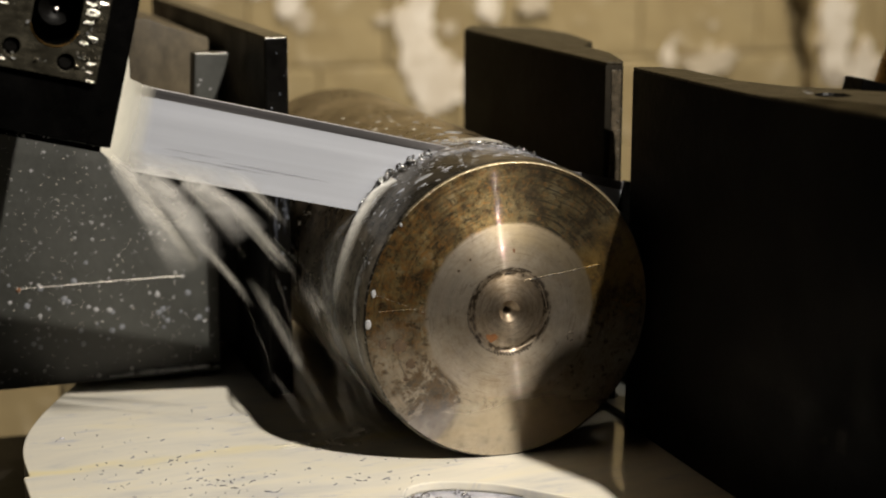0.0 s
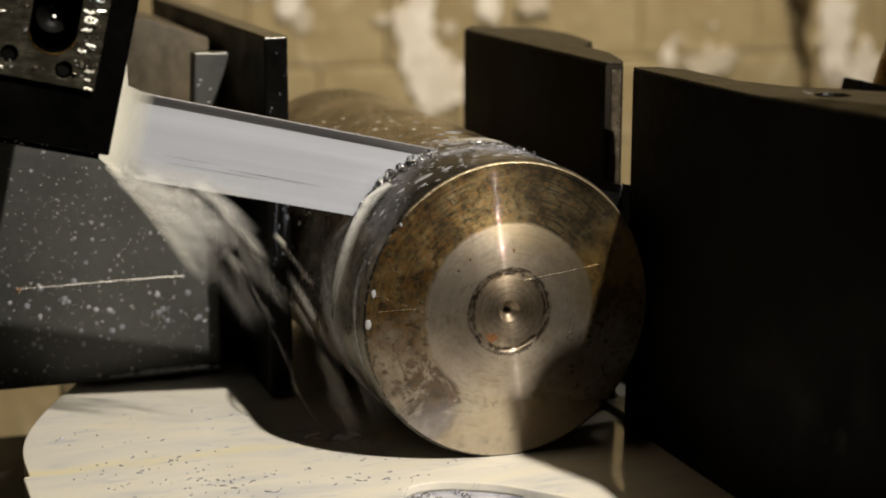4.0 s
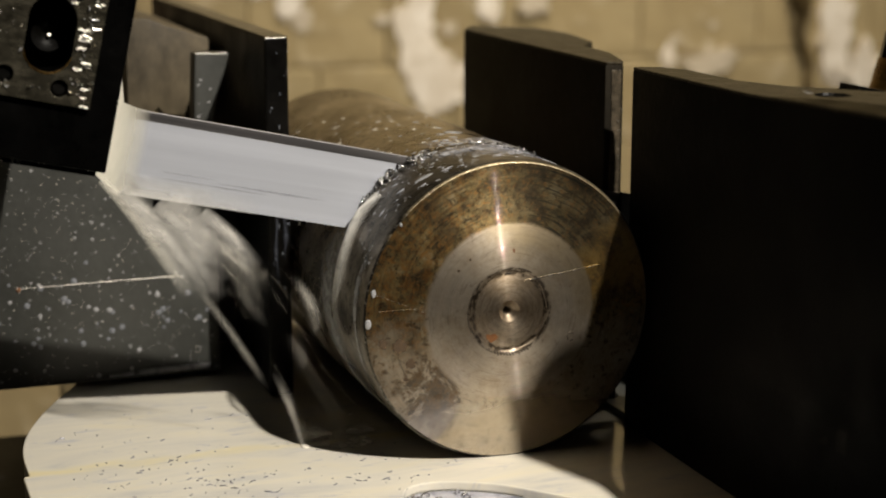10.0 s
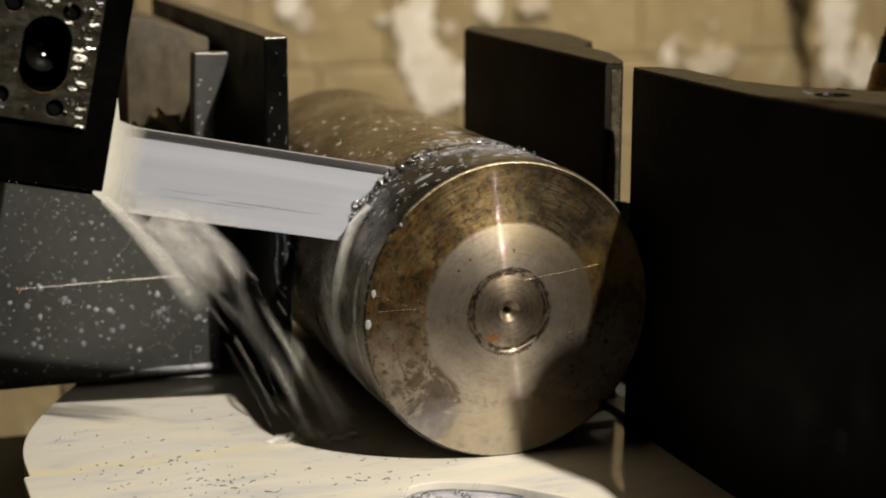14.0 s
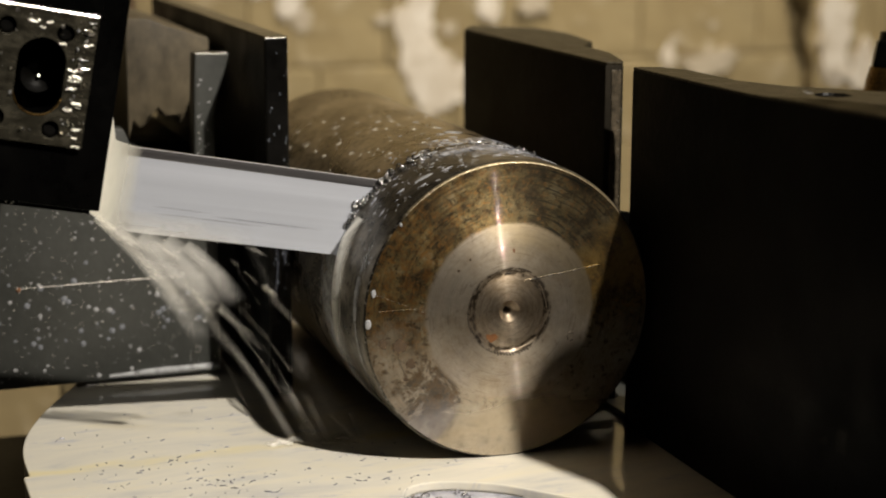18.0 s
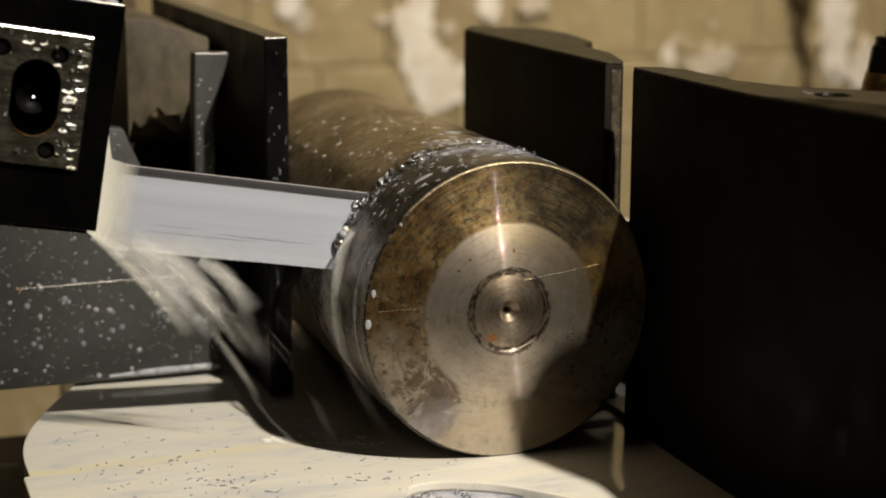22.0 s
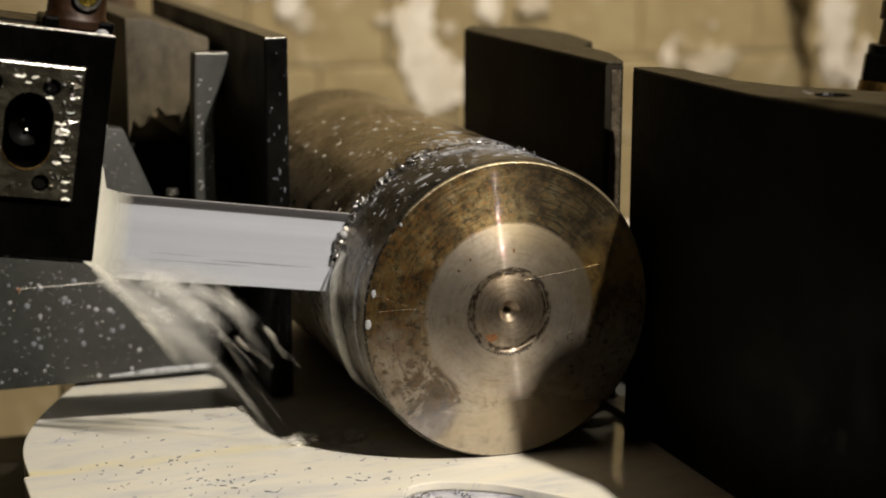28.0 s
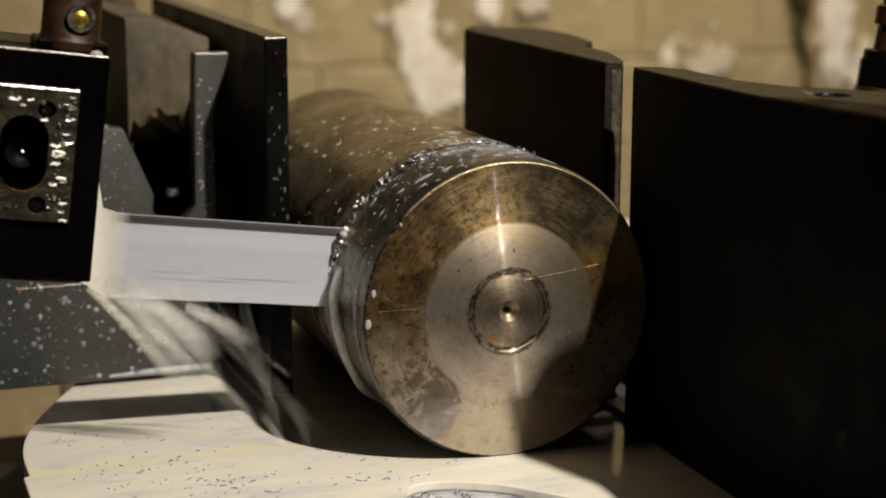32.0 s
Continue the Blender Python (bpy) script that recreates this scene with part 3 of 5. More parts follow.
def bar():
    b = thing("steel_bar", "round steel bar with turned rusty end face", "metal bar", at=(0, 0, 0.05))
    b.rotation_euler = (radians(90), 0, 0)
    # local z points at the viewer: world y = -z
    fp = [(0.0, -0.0085), (0.0014, -0.0080), (0.0015, -0.0022), (0.0032, -0.0006), (0.0036, -0.0001), (0.0052, 0.0), (0.0118, 0.0), (0.0124, -0.00035), (0.0134, -0.0004),
          (0.0140, 0.0), (0.0150, 0.0001), (0.0298, 0.0001), (0.0302, -0.0001), (0.0497, -0.0001)]
    part("face", lathe(fp, 160), FACE, b, "turned end face with golden rust ring", True)
    part("bevel", lathe([(0.0497, -0.0001), (0.0500, -0.0002), (0.0503, -0.0008)], 160), EDGE, b, "turned edge with its top glint put into the colour", True)
    part("offcut", lathe([(0.0503, -0.0008), (RB, -0.002), (RB, -0.0362), (0.0, -0.0362)], 160), SLICE, b, "wet dark rim of the slice", True)
    part("stock", lathe([(0.0, -0.0378), (RB, -0.0378), (RB, -0.204), (0.0500, -0.205), (0.0, -0.205)], 160), BODY, b, "brown mill-scaled stock", True)
    th = radians(7.2)
    seg = []
    for i in range(160):
        a = 2 * math.pi * i / 160
        x, z = 0.0505 * math.cos(a), 0.0505 * math.sin(a)
        lim = (0.011 + math.sin(th) * (0.2714 - x) - 0.0055) - 0.05
        seg.append((x, min(z, lim)))
    part("core", prism(seg, -0.0380, -0.0360, "xy"), BODY, b)
    rnd = random.Random(2)
    for q in range(16):
        rr = rnd.choice((0.0126, 0.0131, 0.0143, 0.0147))
        a0 = rnd.uniform(0, 2 * math.pi)
        ln = rnd.uniform(0.10, 0.5) if rr > 0.014 else rnd.uniform(0.2, 0.7)
        part("tool_mark", tube([(rr * math.cos(a0 + ln * k / 6), rr * math.sin(a0 + ln * k / 6), 0.0) for k in range(7)], [0.0001] + [rnd.uniform(0.00014, 0.00034)] * 5 + [0.0001], 5), GRIME, b, "dark tool chatter mark")
    for q in range(13):
        a0 = radians(-112 + 4.2 * q)
        part("tool_mark", tube([(0.0139 * math.cos(a0), 0.0139 * math.sin(a0), 0.0), ((0.0147 + 0.0008 * rnd.random()) * math.cos(a0 + 0.05), (0.0147 + 0.0008 * rnd.random()) * math.sin(a0 + 0.05), 0.0)], 0.00030, 5), GRIME, b, "dark tool chatter mark")
    def stain(cx, cy, size, stretch, seed):
        pts = []
        for q in range(22):
            a0 = 2 * math.pi * q / 22
            k = size * (1 + 0.5 * noise.noise((2 * math.cos(a0) + seed, 2 * math.sin(a0), seed)) + rnd.uniform(-0.12, 0.12))
            pts.append((cx + k * stretch * math.cos(a0), cy + k * math.sin(a0)))
        return prism(pts, -0.0004, 0.00012, "xy")
    for q, (cx, cz, size, stretch) in enumerate(((-0.0383, -0.0085, 0.0024, 1.0), (-0.0345, -0.0149, 0.0015, 1.3), (-0.0440, -0.0072, 0.0017, 0.7), (-0.0362, -0.0200, 0.0008, 1), (-0.0060, -0.0085, 0.0013, 1.5),
                                                 (-0.0250, -0.0270, 0.0009, 1.4), (-0.0180, 0.0150, 0.0005, 1), (-0.0140, 0.0185, 0.0004, 1), (0.0013, 0.0205, 0.0007, 0.6))):
        part("rust_spot", stain(cx, cz, size, stretch, 2.3 * q), RUST if q in (4, 8) else STAIN, b, "brown rust spot")
    part("stamp", tube([(0.0222 + 0.0013 * math.cos(0.6 + 0.8 * q), -0.0105 + 0.0015 * math.sin(0.6 + 0.8 * q), 0.0) for q in range(7)], 0.00028, 6), GRIME, b, "small dark stamp mark")
    # scratches across the face
    for (x0, y0), (x1, y1) in (((0.005, 0.010), (0.032, 0.0135)), ((-0.048, 0.010), (-0.030, 0.002)), ((-0.046, 0.0035), (-0.030, 0.0035))):
        part("scratch", tube([(x0, y0, 0.0), (x1, y1, 0.0)], [0.00026, 0.00018] if x0 > 0 else [0.00010, 0.00006], 5), GLINTMETAL, b, "bright scratch")
    return b


# ---- vise ----
def vise():
    # movable jaw beside the blade
    j = thing("vise_jaw", "black oiled steel vise jaw clamping the bar", "vise jaw", "vise jaws")
    plan = [(0.0518, 0.019), (0.0516, -0.03), (0.0517, -0.060), (0.0517, -0.075), (0.0518, -0.09), (0.0518, -0.11), (0.0518, -0.13), (0.0518, -0.30), (0.20, -0.30), (0.20, -0.110), (0.110, -0.083), (0.090, -0.064), (0.074, -0.046), (0.0665, -0.028), (0.0660, 0.005), (0.0615, 0.0165), (0.0555, 0.019)]

    def crowned(bm):
        """The casting's top rises towards its outer end, on the gripping side."""
        for v in bm.verts:
            if v.co.z > 0.1 and v.co.y < -0.04:
                v.co.z += 0.0046 * min(1.3, (-0.04 - v.co.y) / 0.096) ** 2 * max(0, 1 - (v.co.x - 0.0518) / 0.02)
        return bm
    # sides far darker than the cap: their shade is put into the colour
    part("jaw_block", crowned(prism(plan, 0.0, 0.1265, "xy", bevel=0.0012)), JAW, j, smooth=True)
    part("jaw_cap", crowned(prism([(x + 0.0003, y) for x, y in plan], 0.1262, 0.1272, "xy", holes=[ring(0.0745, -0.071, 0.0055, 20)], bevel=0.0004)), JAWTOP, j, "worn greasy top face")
    rnd = random.Random(9)
    mush = [((0.0705 + rnd.gauss(0, 0.0014), -0.062 + rnd.gauss(0, 0.0030), 0.1270), (0, 0, 1), rnd.uniform(0.0006, 0.0018)) for q in range(14)]
    part("sludge", domes(mush, 0.2, 10), BLOT, j, "grey sludge beside the bolt socket", True)
    part("socket", lathe([(0.0, 0.1264), (0.0048, 0.1264), (0.0052, 0.1273)], 20, at=(0.0745, -0.071, 0)), BLACK, j, "dark bolt socket")
    for i in range(4):
        y = -0.089 - 0.0095 * i
        part("marking", box(0.05169, 0.0519, y - 0.0052, y, 0.0335, 0.0405), FAINT, j, "worn illegible marking")
    # out of view, added so that its rounded shadow falls on the bar face
    part("post", lathe([(0.0147, 0.1265), (0.0147, 0.196), (0.0140, 0.204), (0.0120, 0.2100), (0.0080, 0.2130), (0.0, 0.2140)], 28, at=(0.0743, -0.154, 0)), BLACK, j, "unseen round column added to shade the bar face", True)
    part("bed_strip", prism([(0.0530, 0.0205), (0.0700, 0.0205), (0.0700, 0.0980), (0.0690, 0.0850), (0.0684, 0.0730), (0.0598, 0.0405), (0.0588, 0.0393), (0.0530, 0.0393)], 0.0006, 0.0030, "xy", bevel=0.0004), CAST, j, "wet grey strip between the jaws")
    # block added behind the jaws, only to darken what shows between them
    part("slide", box(0.0705, 0.20, -0.02, 0.22, 0.0015, 0.014, 0.001), BLACK, j, "black block added to darken the gap between the jaws")
    # rear jaw behind the blade
    k = thing("vise_jaw", "dark steel rear vise jaw with scarred edge", "vise jaw", "vise jaws")
    plan = [(0.0515, 0.040), (0.0515, 0.185), (0.060, 0.20), (0.084, 0.180), (0.086, 0.150), (0.080, 0.114), (0.0700, 0.100), (0.0680, 0.072), (0.0592, 0.0415), (0.0582, 0.040)]
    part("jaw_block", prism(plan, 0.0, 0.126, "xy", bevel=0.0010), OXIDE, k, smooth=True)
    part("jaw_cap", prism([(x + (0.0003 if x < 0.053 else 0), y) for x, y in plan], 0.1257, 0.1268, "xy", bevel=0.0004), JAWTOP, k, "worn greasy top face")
    part("end_scale", prism([(0.0542, 0.06), (0.0576, 0.05), (0.0577, 0.124), (0.0538, 0.124), (0.0541, 0.10), (0.0536, 0.085), (0.0544, 0.07)], 0.0396, 0.0402, bevel=0.0003), SCAR, k, "bare scarred end face")
    # fixed jaw: casting and plate
    f = thing("fixed_vise", "grey painted fixed vise casting splashed with coolant", "vise")
    outline = [(-0.158, 0.0015), (-0.0705, 0.0015), (-0.0705, 0.102), (-0.0640, 0.1255), (-0.0775, 0.1258), (-0.0782, 0.110), (-0.0788, 0.068), (-0.084, 0.061), (-0.090, 0.061), (-0.0950, 0.066),
               (-0.0945, 0.073), (-0.1050, 0.0985), (-0.128, 0.101), (-0.158, 0.101)]
    part("casting", prism(outline, 0.127, 0.136, bevel=0.0012), CAST, f, smooth=True)
    part("back_web", box(-0.157, -0.0715, 0.1365, 0.1640, 0.0015, 0.0560, 0.001), CAST, f)
    part("rear_block", prism([(-0.0970, 0.088), (-0.0950, 0.096), (-0.0925, 0.093), (-0.089, 0.095), (-0.085, 0.101), (-0.081, 0.096), (-0.076, 0.093), (-0.0640, 0.095), (-0.0640, 0.128), (-0.080, 0.1330), (-0.088, 0.1362), (-0.0970, 0.1365)], 0.165, 0.290, bevel=0.002), WORN, f, "rusty brown rear block", True)
    part("foot", box(-0.150, -0.0720, 0.171, 0.290, 0.0015, 0.0865, 0.002), BLACK, f)
    part("wet_bead", tube([(-0.114, 0.1262, 0.0035), (-0.095, 0.1262, 0.0040), (-0.0712, 0.1262, 0.0042)], [0.0006, 0.0013, 0.0011], 8), RIVULET, f, "bead of coolant under the casting")
    # plate black lies below real oxide, its depth of shade put into the colour
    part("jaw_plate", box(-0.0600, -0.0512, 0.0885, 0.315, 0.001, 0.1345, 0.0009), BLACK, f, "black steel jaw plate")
    part("plate_top", box(-0.0597, -0.0515, 0.0890, 0.314, 0.1344, 0.1348), BROWNTOP, f, "lighter brown top of the jaw plate")
    part("bracket", box(-0.0702, -0.0602, 0.1365, 0.30, 0.010, 0.070, 0.001), BLACK, f)
    part("scribe_line", tube([(-0.1468, 0.1268, 0.0403), (-0.115, 0.1268, 0.0407), (-0.0842, 0.1268, 0.0408)], [0.00005, 0.00010, 0.00007], 5), STEEL, f, "bright scribed scratch")
    rnd = random.Random(62)
    dots = [((-0.1468 + 0.0626 * q / 70, 0.1267, 0.0403 + 0.0005 * q / 70 + rnd.gauss(0, 0.0001)), (0, -1, 0.3), rnd.uniform(0.00008, 0.00028)) for q in range(70)]
    part("scribe_glints", domes(dots, 0.6, 8), GLINT, f, "wet glints along the scratch", True)
    part("rust_spot", domes([((-0.1462, 0.1267, 0.0400), (0, -1, 0), 0.0009)], 0.25, 10), RUST, f, "orange rust at the end of the scratch", True)
    part("glint_nut", lathe([(0, 0.0), (0.0022, 0.0), (0.0026, 0.0012), (0.0022, 0.0026), (0, 0.0028)], 12, "z", (-0.0868, 0.131, 0.0715)), STEEL, f, "wet steel nut")
    # highlights on worn edges and nicks, modelled in bright steel
    part("worn_edge", tube([(-0.0596, 0.0888, 0.1342), (-0.0520, 0.0888, 0.1342)], 0.00016, 8), STEEL, f, "worn edge of the jaw plate, its highlight modelled")
    part("worn_edge", tube([(-0.0770, 0.1272, 0.1257), (-0.0650, 0.1272, 0.1255)], 0.00012, 8), STEEL, f, "worn edge of the casting, its highlight modelled")
    rnd = random.Random(61)
    nick = [((rnd.choice((-0.0599, -0.0515)) + rnd.gauss(0, 0.0003), 0.0884, 0.134 - rnd.expovariate(1 / 0.022)), (0, -1, 0.3), rnd.uniform(0.00005, 0.00025)) for q in range(18)]
    part("scuffing", domes(nick, 0.5, 8), STEEL, f, "bright nicks and modelled glints on the plate edge", True)
    nick = [((rnd.gauss(0.0573, 0.0005), 0.0394, rnd.uniform(0.060, 0.126)), (0.2, -1, 0.2), rnd.uniform(0.0001, 0.00045)) for q in range(26)]
    nick += [((rnd.uniform(0.053, 0.060), 0.041 + rnd.expovariate(1 / 0.02), 0.1268), (0, 0, 1), rnd.uniform(0.0001, 0.0003)) for q in range(20)]
    part("scuffing", domes(nick, 0.5, 8), STEEL, k, "bright nicks and modelled glints on the scarred end", True)
    nick = [((rnd.uniform(0.053, 0.075), rnd.uniform(-0.11, 0.016), 0.1272), (0, 0, 1), rnd.uniform(0.0001, 0.0003)) for q in range(30)]
    part("scuffing", domes(nick, 0.4, 8), STEEL, j, "bright nicks on the jaw top", True)
    h = thing("hose", "brown rubber hose hanging behind the vise", "hose")
    part("hose_tube", tube([(-0.073, 0.33, 0.05), (-0.074, 0.33, 0.10), (-0.073, 0.33, 0.16), (-0.070, 0.33, 0.26), (-0.06, 0.34, 0.40)], 0.0085, 14), HOSE, h, smooth=True)


# ---- table ----
def table():
    t = thing("saw_table", "cast iron saw table flooded with milky coolant", "saw table")
    back = [(-0.1525, 0.0318), (-0.1525, 0.055), (-0.149, 0.075), (-0.142, 0.095), (-0.133, 0.115), (-0.124, 0.132), (-0.118, 0.150), (-0.118, 0.36), (0.24, 0.36), (0.24, 0.0318)]
    front = [(-0.1545, 0.0315), (-0.1545, -0.03), (-0.15, -0.068), (0.24, -0.068), (0.24, 0.0315)]
    pocket = [(-0.0475, -0.034), (-0.0448, -0.022), (-0.0385, -0.0168), (-0.0290, -0.0170), (-0.0134, -0.0250), (-0.004, -0.0355), (0.006, -0.047), (0.010, -0.055), (0.004, -0.0625), (-0.034, -0.0625), (-0.045, -0.052)]
    def rounded(pts, times=2):
        for q in range(times):
            out = []
            for a, b in zip(pts, pts[1:]):
                out += [tuple(a[k] * 0.75 + b[k] * 0.25 for k in (0, 1)), tuple(a[k] * 0.25 + b[k] * 0.75 for k in (0, 1))]
            pts = [pts[0]] + out + [pts[-1]]
        return pts
    back = rounded(back[:8]) + back[8:]
    hole = rounded(pocket + pocket[:1])[1:-1]
    inset = lambda d: [(x + d * (-0.019 - x) / 0.028, y + d * (-0.042 - y) / 0.024) for x, y in hole]
    part("back_plate", prism(back, -0.030, -0.0012, "xy"), BASE, t)
    part("front_plate", prism(front, -0.030, -0.0025, "xy", holes=[hole]), BASE, t)
    part("stand", box(-0.11, 0.22, -0.25, 0.33, -0.9, -0.0305, 0.004), BASE, t)
    part("drain_pocket", prism(inset(-0.0012), -0.029, -0.0032, "xy"), BLUEISH, t, "bluish milk in the drain pocket", True)
    rnd = random.Random(12)
    for q in range(16):
        x, y, k = rnd.uniform(-0.042, -0.024), rnd.uniform(-0.034, -0.0200), rnd.uniform(0.0005, 0.0016)
        part("swarf", heap(rnd, [((x, y, -0.0030), k), ((x + k, y + 0.5 * k, -0.0030), 0.7 * k)]), WETCHIP if q % 3 else CHIP, t, "dark swarf caught in the pocket", True)
    p = thing("coolant_pool", "cream coloured milky coolant pooled on the table", "coolant", kind="stuff")

    grow = lambda pts, d: [(x - d if x < 0 else x, y) for x, y in pts]
    outline = grow(back, 0.0022)[:-1] + [(0.24, -0.068), (-0.1522, -0.068), (-0.1567, -0.03), (-0.1567, 0.0300), (-0.1562, 0.0316)]
    part("sheet", prism(outline, -0.028, 0.0, "xy", holes=[hole], bevel=0.0011, segments=4), COOLANT, p, smooth=True)
    m = thing("machine_base", "dark painted machine base beside the table", "machine base")
    part("tray", box(-0.75, -0.1115, -0.088, 0.205, -0.30, -0.0405, 0.004), BASE, m)
    part("plinth", box(-0.70, -0.19, -0.25, 0.18, -0.9, -0.3005, 0.004), BASE, m)


# ---- saw head, swinging on its pivot ----
PIVOT = (0.2714, 0.0, 0.011)
sheets = []


def saw_head():
    s = thing("bandsaw", "bandsaw head with running blade and black guide", "bandsaw", at=PIVOT)
    # blade: front face at y = 0.0365, the back edge ground dark
    part("blade", prism([(-0.4092, -0.0016), (-0.4055, -0.0040), (-0.4010, -0.0058), (0.10, -0.0058), (0.10, 0.0186), (-0.4092, 0.0186)], 0.0365, 0.0374), BLADE, s, "bright running bandsaw blade")
    part("blade_back", box(-0.4092, 0.10, 0.03645, 0.03745, 0.0186, 0.0218, 0.0003), BACKEDGE, s, "dark back edge of the blade")
    for x0, x1, z in ((-0.3925, -0.3500, 0.0010), (-0.3900, -0.3680, 0.0032), (-0.3700, -0.3300, 0.0022)):
        part("drag_mark", ribbon([(x0 + (x1 - x0) * q / 8, 0.0363, z) for q in range(9)], [0.0005] * 9, 0.0001), DRAG, s, "faint dark drag mark on the blade", True)
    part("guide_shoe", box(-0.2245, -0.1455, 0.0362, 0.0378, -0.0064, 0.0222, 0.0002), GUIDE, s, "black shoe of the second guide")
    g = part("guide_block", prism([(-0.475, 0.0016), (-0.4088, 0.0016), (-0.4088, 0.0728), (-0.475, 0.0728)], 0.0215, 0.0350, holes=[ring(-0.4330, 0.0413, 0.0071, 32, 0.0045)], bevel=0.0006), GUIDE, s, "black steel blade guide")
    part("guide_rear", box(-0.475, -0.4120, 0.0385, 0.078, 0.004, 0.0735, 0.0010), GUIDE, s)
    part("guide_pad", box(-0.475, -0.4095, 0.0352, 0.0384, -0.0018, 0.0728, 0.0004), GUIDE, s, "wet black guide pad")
    rnd = random.Random(4)
    # wet glints on the plate, modelled as bright beads
    wet = [((rnd.uniform(-0.452, -0.418), 0.0195, rnd.uniform(0.021, 0.0615)), (0, -1, 0), rnd.uniform(0.0003, 0.0008)) for q in range(30)]
    wet = [w for w in wet if abs(w[0][0] + 0.433) > 0.0080 or abs(w[0][2] - 0.0413) > 0.0125]
    part("wet_sheen", domes(wet, 0.5, 10), GLINTMETAL, s, "bright beads modelled as wet glints on the plate", True)
    # lamp reflections on the wet plate, modelled as bright blobs: x, z, size
    glint_spots = ((-0.4369, 0.0578, 16), (-0.4342, 0.0561, 8), (-0.4322, 0.0579, 9), (-0.4275, 0.0521, 10), (-0.4198, 0.0526, 13), (-0.4235, 0.0442, 14), (-0.4224, 0.0424, 17), (-0.4227, 0.0410, 17),
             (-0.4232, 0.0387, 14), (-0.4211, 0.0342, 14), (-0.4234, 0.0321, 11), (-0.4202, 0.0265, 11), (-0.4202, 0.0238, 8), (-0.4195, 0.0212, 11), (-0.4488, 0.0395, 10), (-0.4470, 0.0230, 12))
    for x, z, size in glint_spots:
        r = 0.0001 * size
        part("wet_pool", domes([((x + q * r * 0.42, 0.0194, z + rnd.uniform(-0.25, 0.25) * r), (0.1, -1, 0.5), r * rnd.uniform(0.30, 0.48)) for q in (-2, -1, 0, 1, 2)], 0.35, 12), GLINT, s, "modelled lamp glint on the wet pitted plate", True)
    wet = [((rnd.uniform(-0.47, -0.411), 0.0351, rnd.uniform(-0.0017, 0.001)), (0, -1, 0), rnd.uniform(0.0002, 0.0005)) for q in range(40)]
    part("wet_sheen", domes(wet, 0.5, 8), GLINTMETAL, s, "fine bright beads modelled as wet glints under the guide", True)
    holes = [ring(-0.4330, 0.0413, 0.0073, 40, 0.0045)] + [ring(x, z, 0.0027, 20) for x, z in ((-0.4270, 0.0552), (-0.4277, 0.0255), (-0.4445, 0.0552), (-0.4445, 0.0272))]
    pl = part("face_plate", prism([(-0.4525, 0.0206), (-0.4175, 0.0206), (-0.4175, 0.0618), (-0.4525, 0.0618)], 0.0195, 0.0214, holes=holes, bevel=0.0004), PLATE, s, "wet pitted steel face plate")
    part("bolt", lathe([(0.0, 0.0), (0.0018, 0.0), (0.0030, 0.0008), (0.0052, 0.0010), (0.0056, 0.0), (0.0056, -0.002)], 24, "y", (-0.4325, 0.0300, 0.0405)), BLACK, s, "dark clamping bolt", True)
    for x, z in ((-0.4270, 0.0552), (-0.4277, 0.0255), (-0.4445, 0.0552), (-0.4445, 0.0272)):
        part("screw", lathe([(0.0, -0.0002), (0.0009, 0.0), (0.0020, -0.0001), (0.0023, -0.0008)], 16, "y", (x, 0.0209, z)), BLACK, s, "dark set screw", True)
    # glints along the milling ridges, modelled as short bright tubes
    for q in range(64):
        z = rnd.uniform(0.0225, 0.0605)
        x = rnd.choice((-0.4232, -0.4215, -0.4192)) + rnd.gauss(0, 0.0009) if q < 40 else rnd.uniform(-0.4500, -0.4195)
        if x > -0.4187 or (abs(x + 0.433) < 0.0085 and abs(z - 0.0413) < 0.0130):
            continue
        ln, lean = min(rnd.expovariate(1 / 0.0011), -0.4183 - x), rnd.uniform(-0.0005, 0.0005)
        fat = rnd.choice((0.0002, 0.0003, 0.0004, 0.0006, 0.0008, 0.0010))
        part("wet_ridge", tube([(x, 0.0194, z), (x + 0.4 * ln, 0.0193, z + lean), (x + ln, 0.0194, z + lean * rnd.uniform(0, 2))], [0.00008, fat, 0.00008], 8), GLINTMETAL if q % 3 else MILK, s, "modelled lamp glint on a wet milling ridge", True)
    slot = [(-0.4330 + 0.0074 * math.cos(a), 0.0194, 0.0413 - 0.0045 + 0.0074 * math.sin(a)) for a in [math.pi * (1.05 + 0.9 * k / 12) for k in range(13)]]
    part("slot_rim", tube(slot, [0.0001] + [0.00022] * 11 + [0.0001], 6), BRASS, s, "yellowish wet rim of the slot", True)
    # glint on the bolt, modelled as two bright domes
    part("bolt_glint", domes([((-0.4322, 0.0290, 0.0405), (0, -1, 0.4), 0.0006), ((-0.4335, 0.0290, 0.0435), (0, -1, 0.4), 0.0004)], 0.5, 10), GLINT, s, "modelled wet glint on the bolt", True)
    # feed fitting on the guide
    n = part("feed_fitting", lathe([(0.0, 0.0735), (0.0100, 0.0735), (0.0102, 0.0760), (0.0092, 0.0775), (0.0090, 0.098), (0.0070, 0.100), (0.0, 0.100)], 24, at=(-0.4200, 0.0345, 0)), BROWN, s, "brown coolant feed fitting", True)
    part("sight_ring", lathe([(0.0028, 0.0), (0.0031, 0.0008), (0.0041, 0.0008), (0.0045, 0.0), (0.0045, -0.003)], 28, "y", (-0.4185, 0.0250, 0.0835)), STEEL, s, "steel ring round the sight", True)
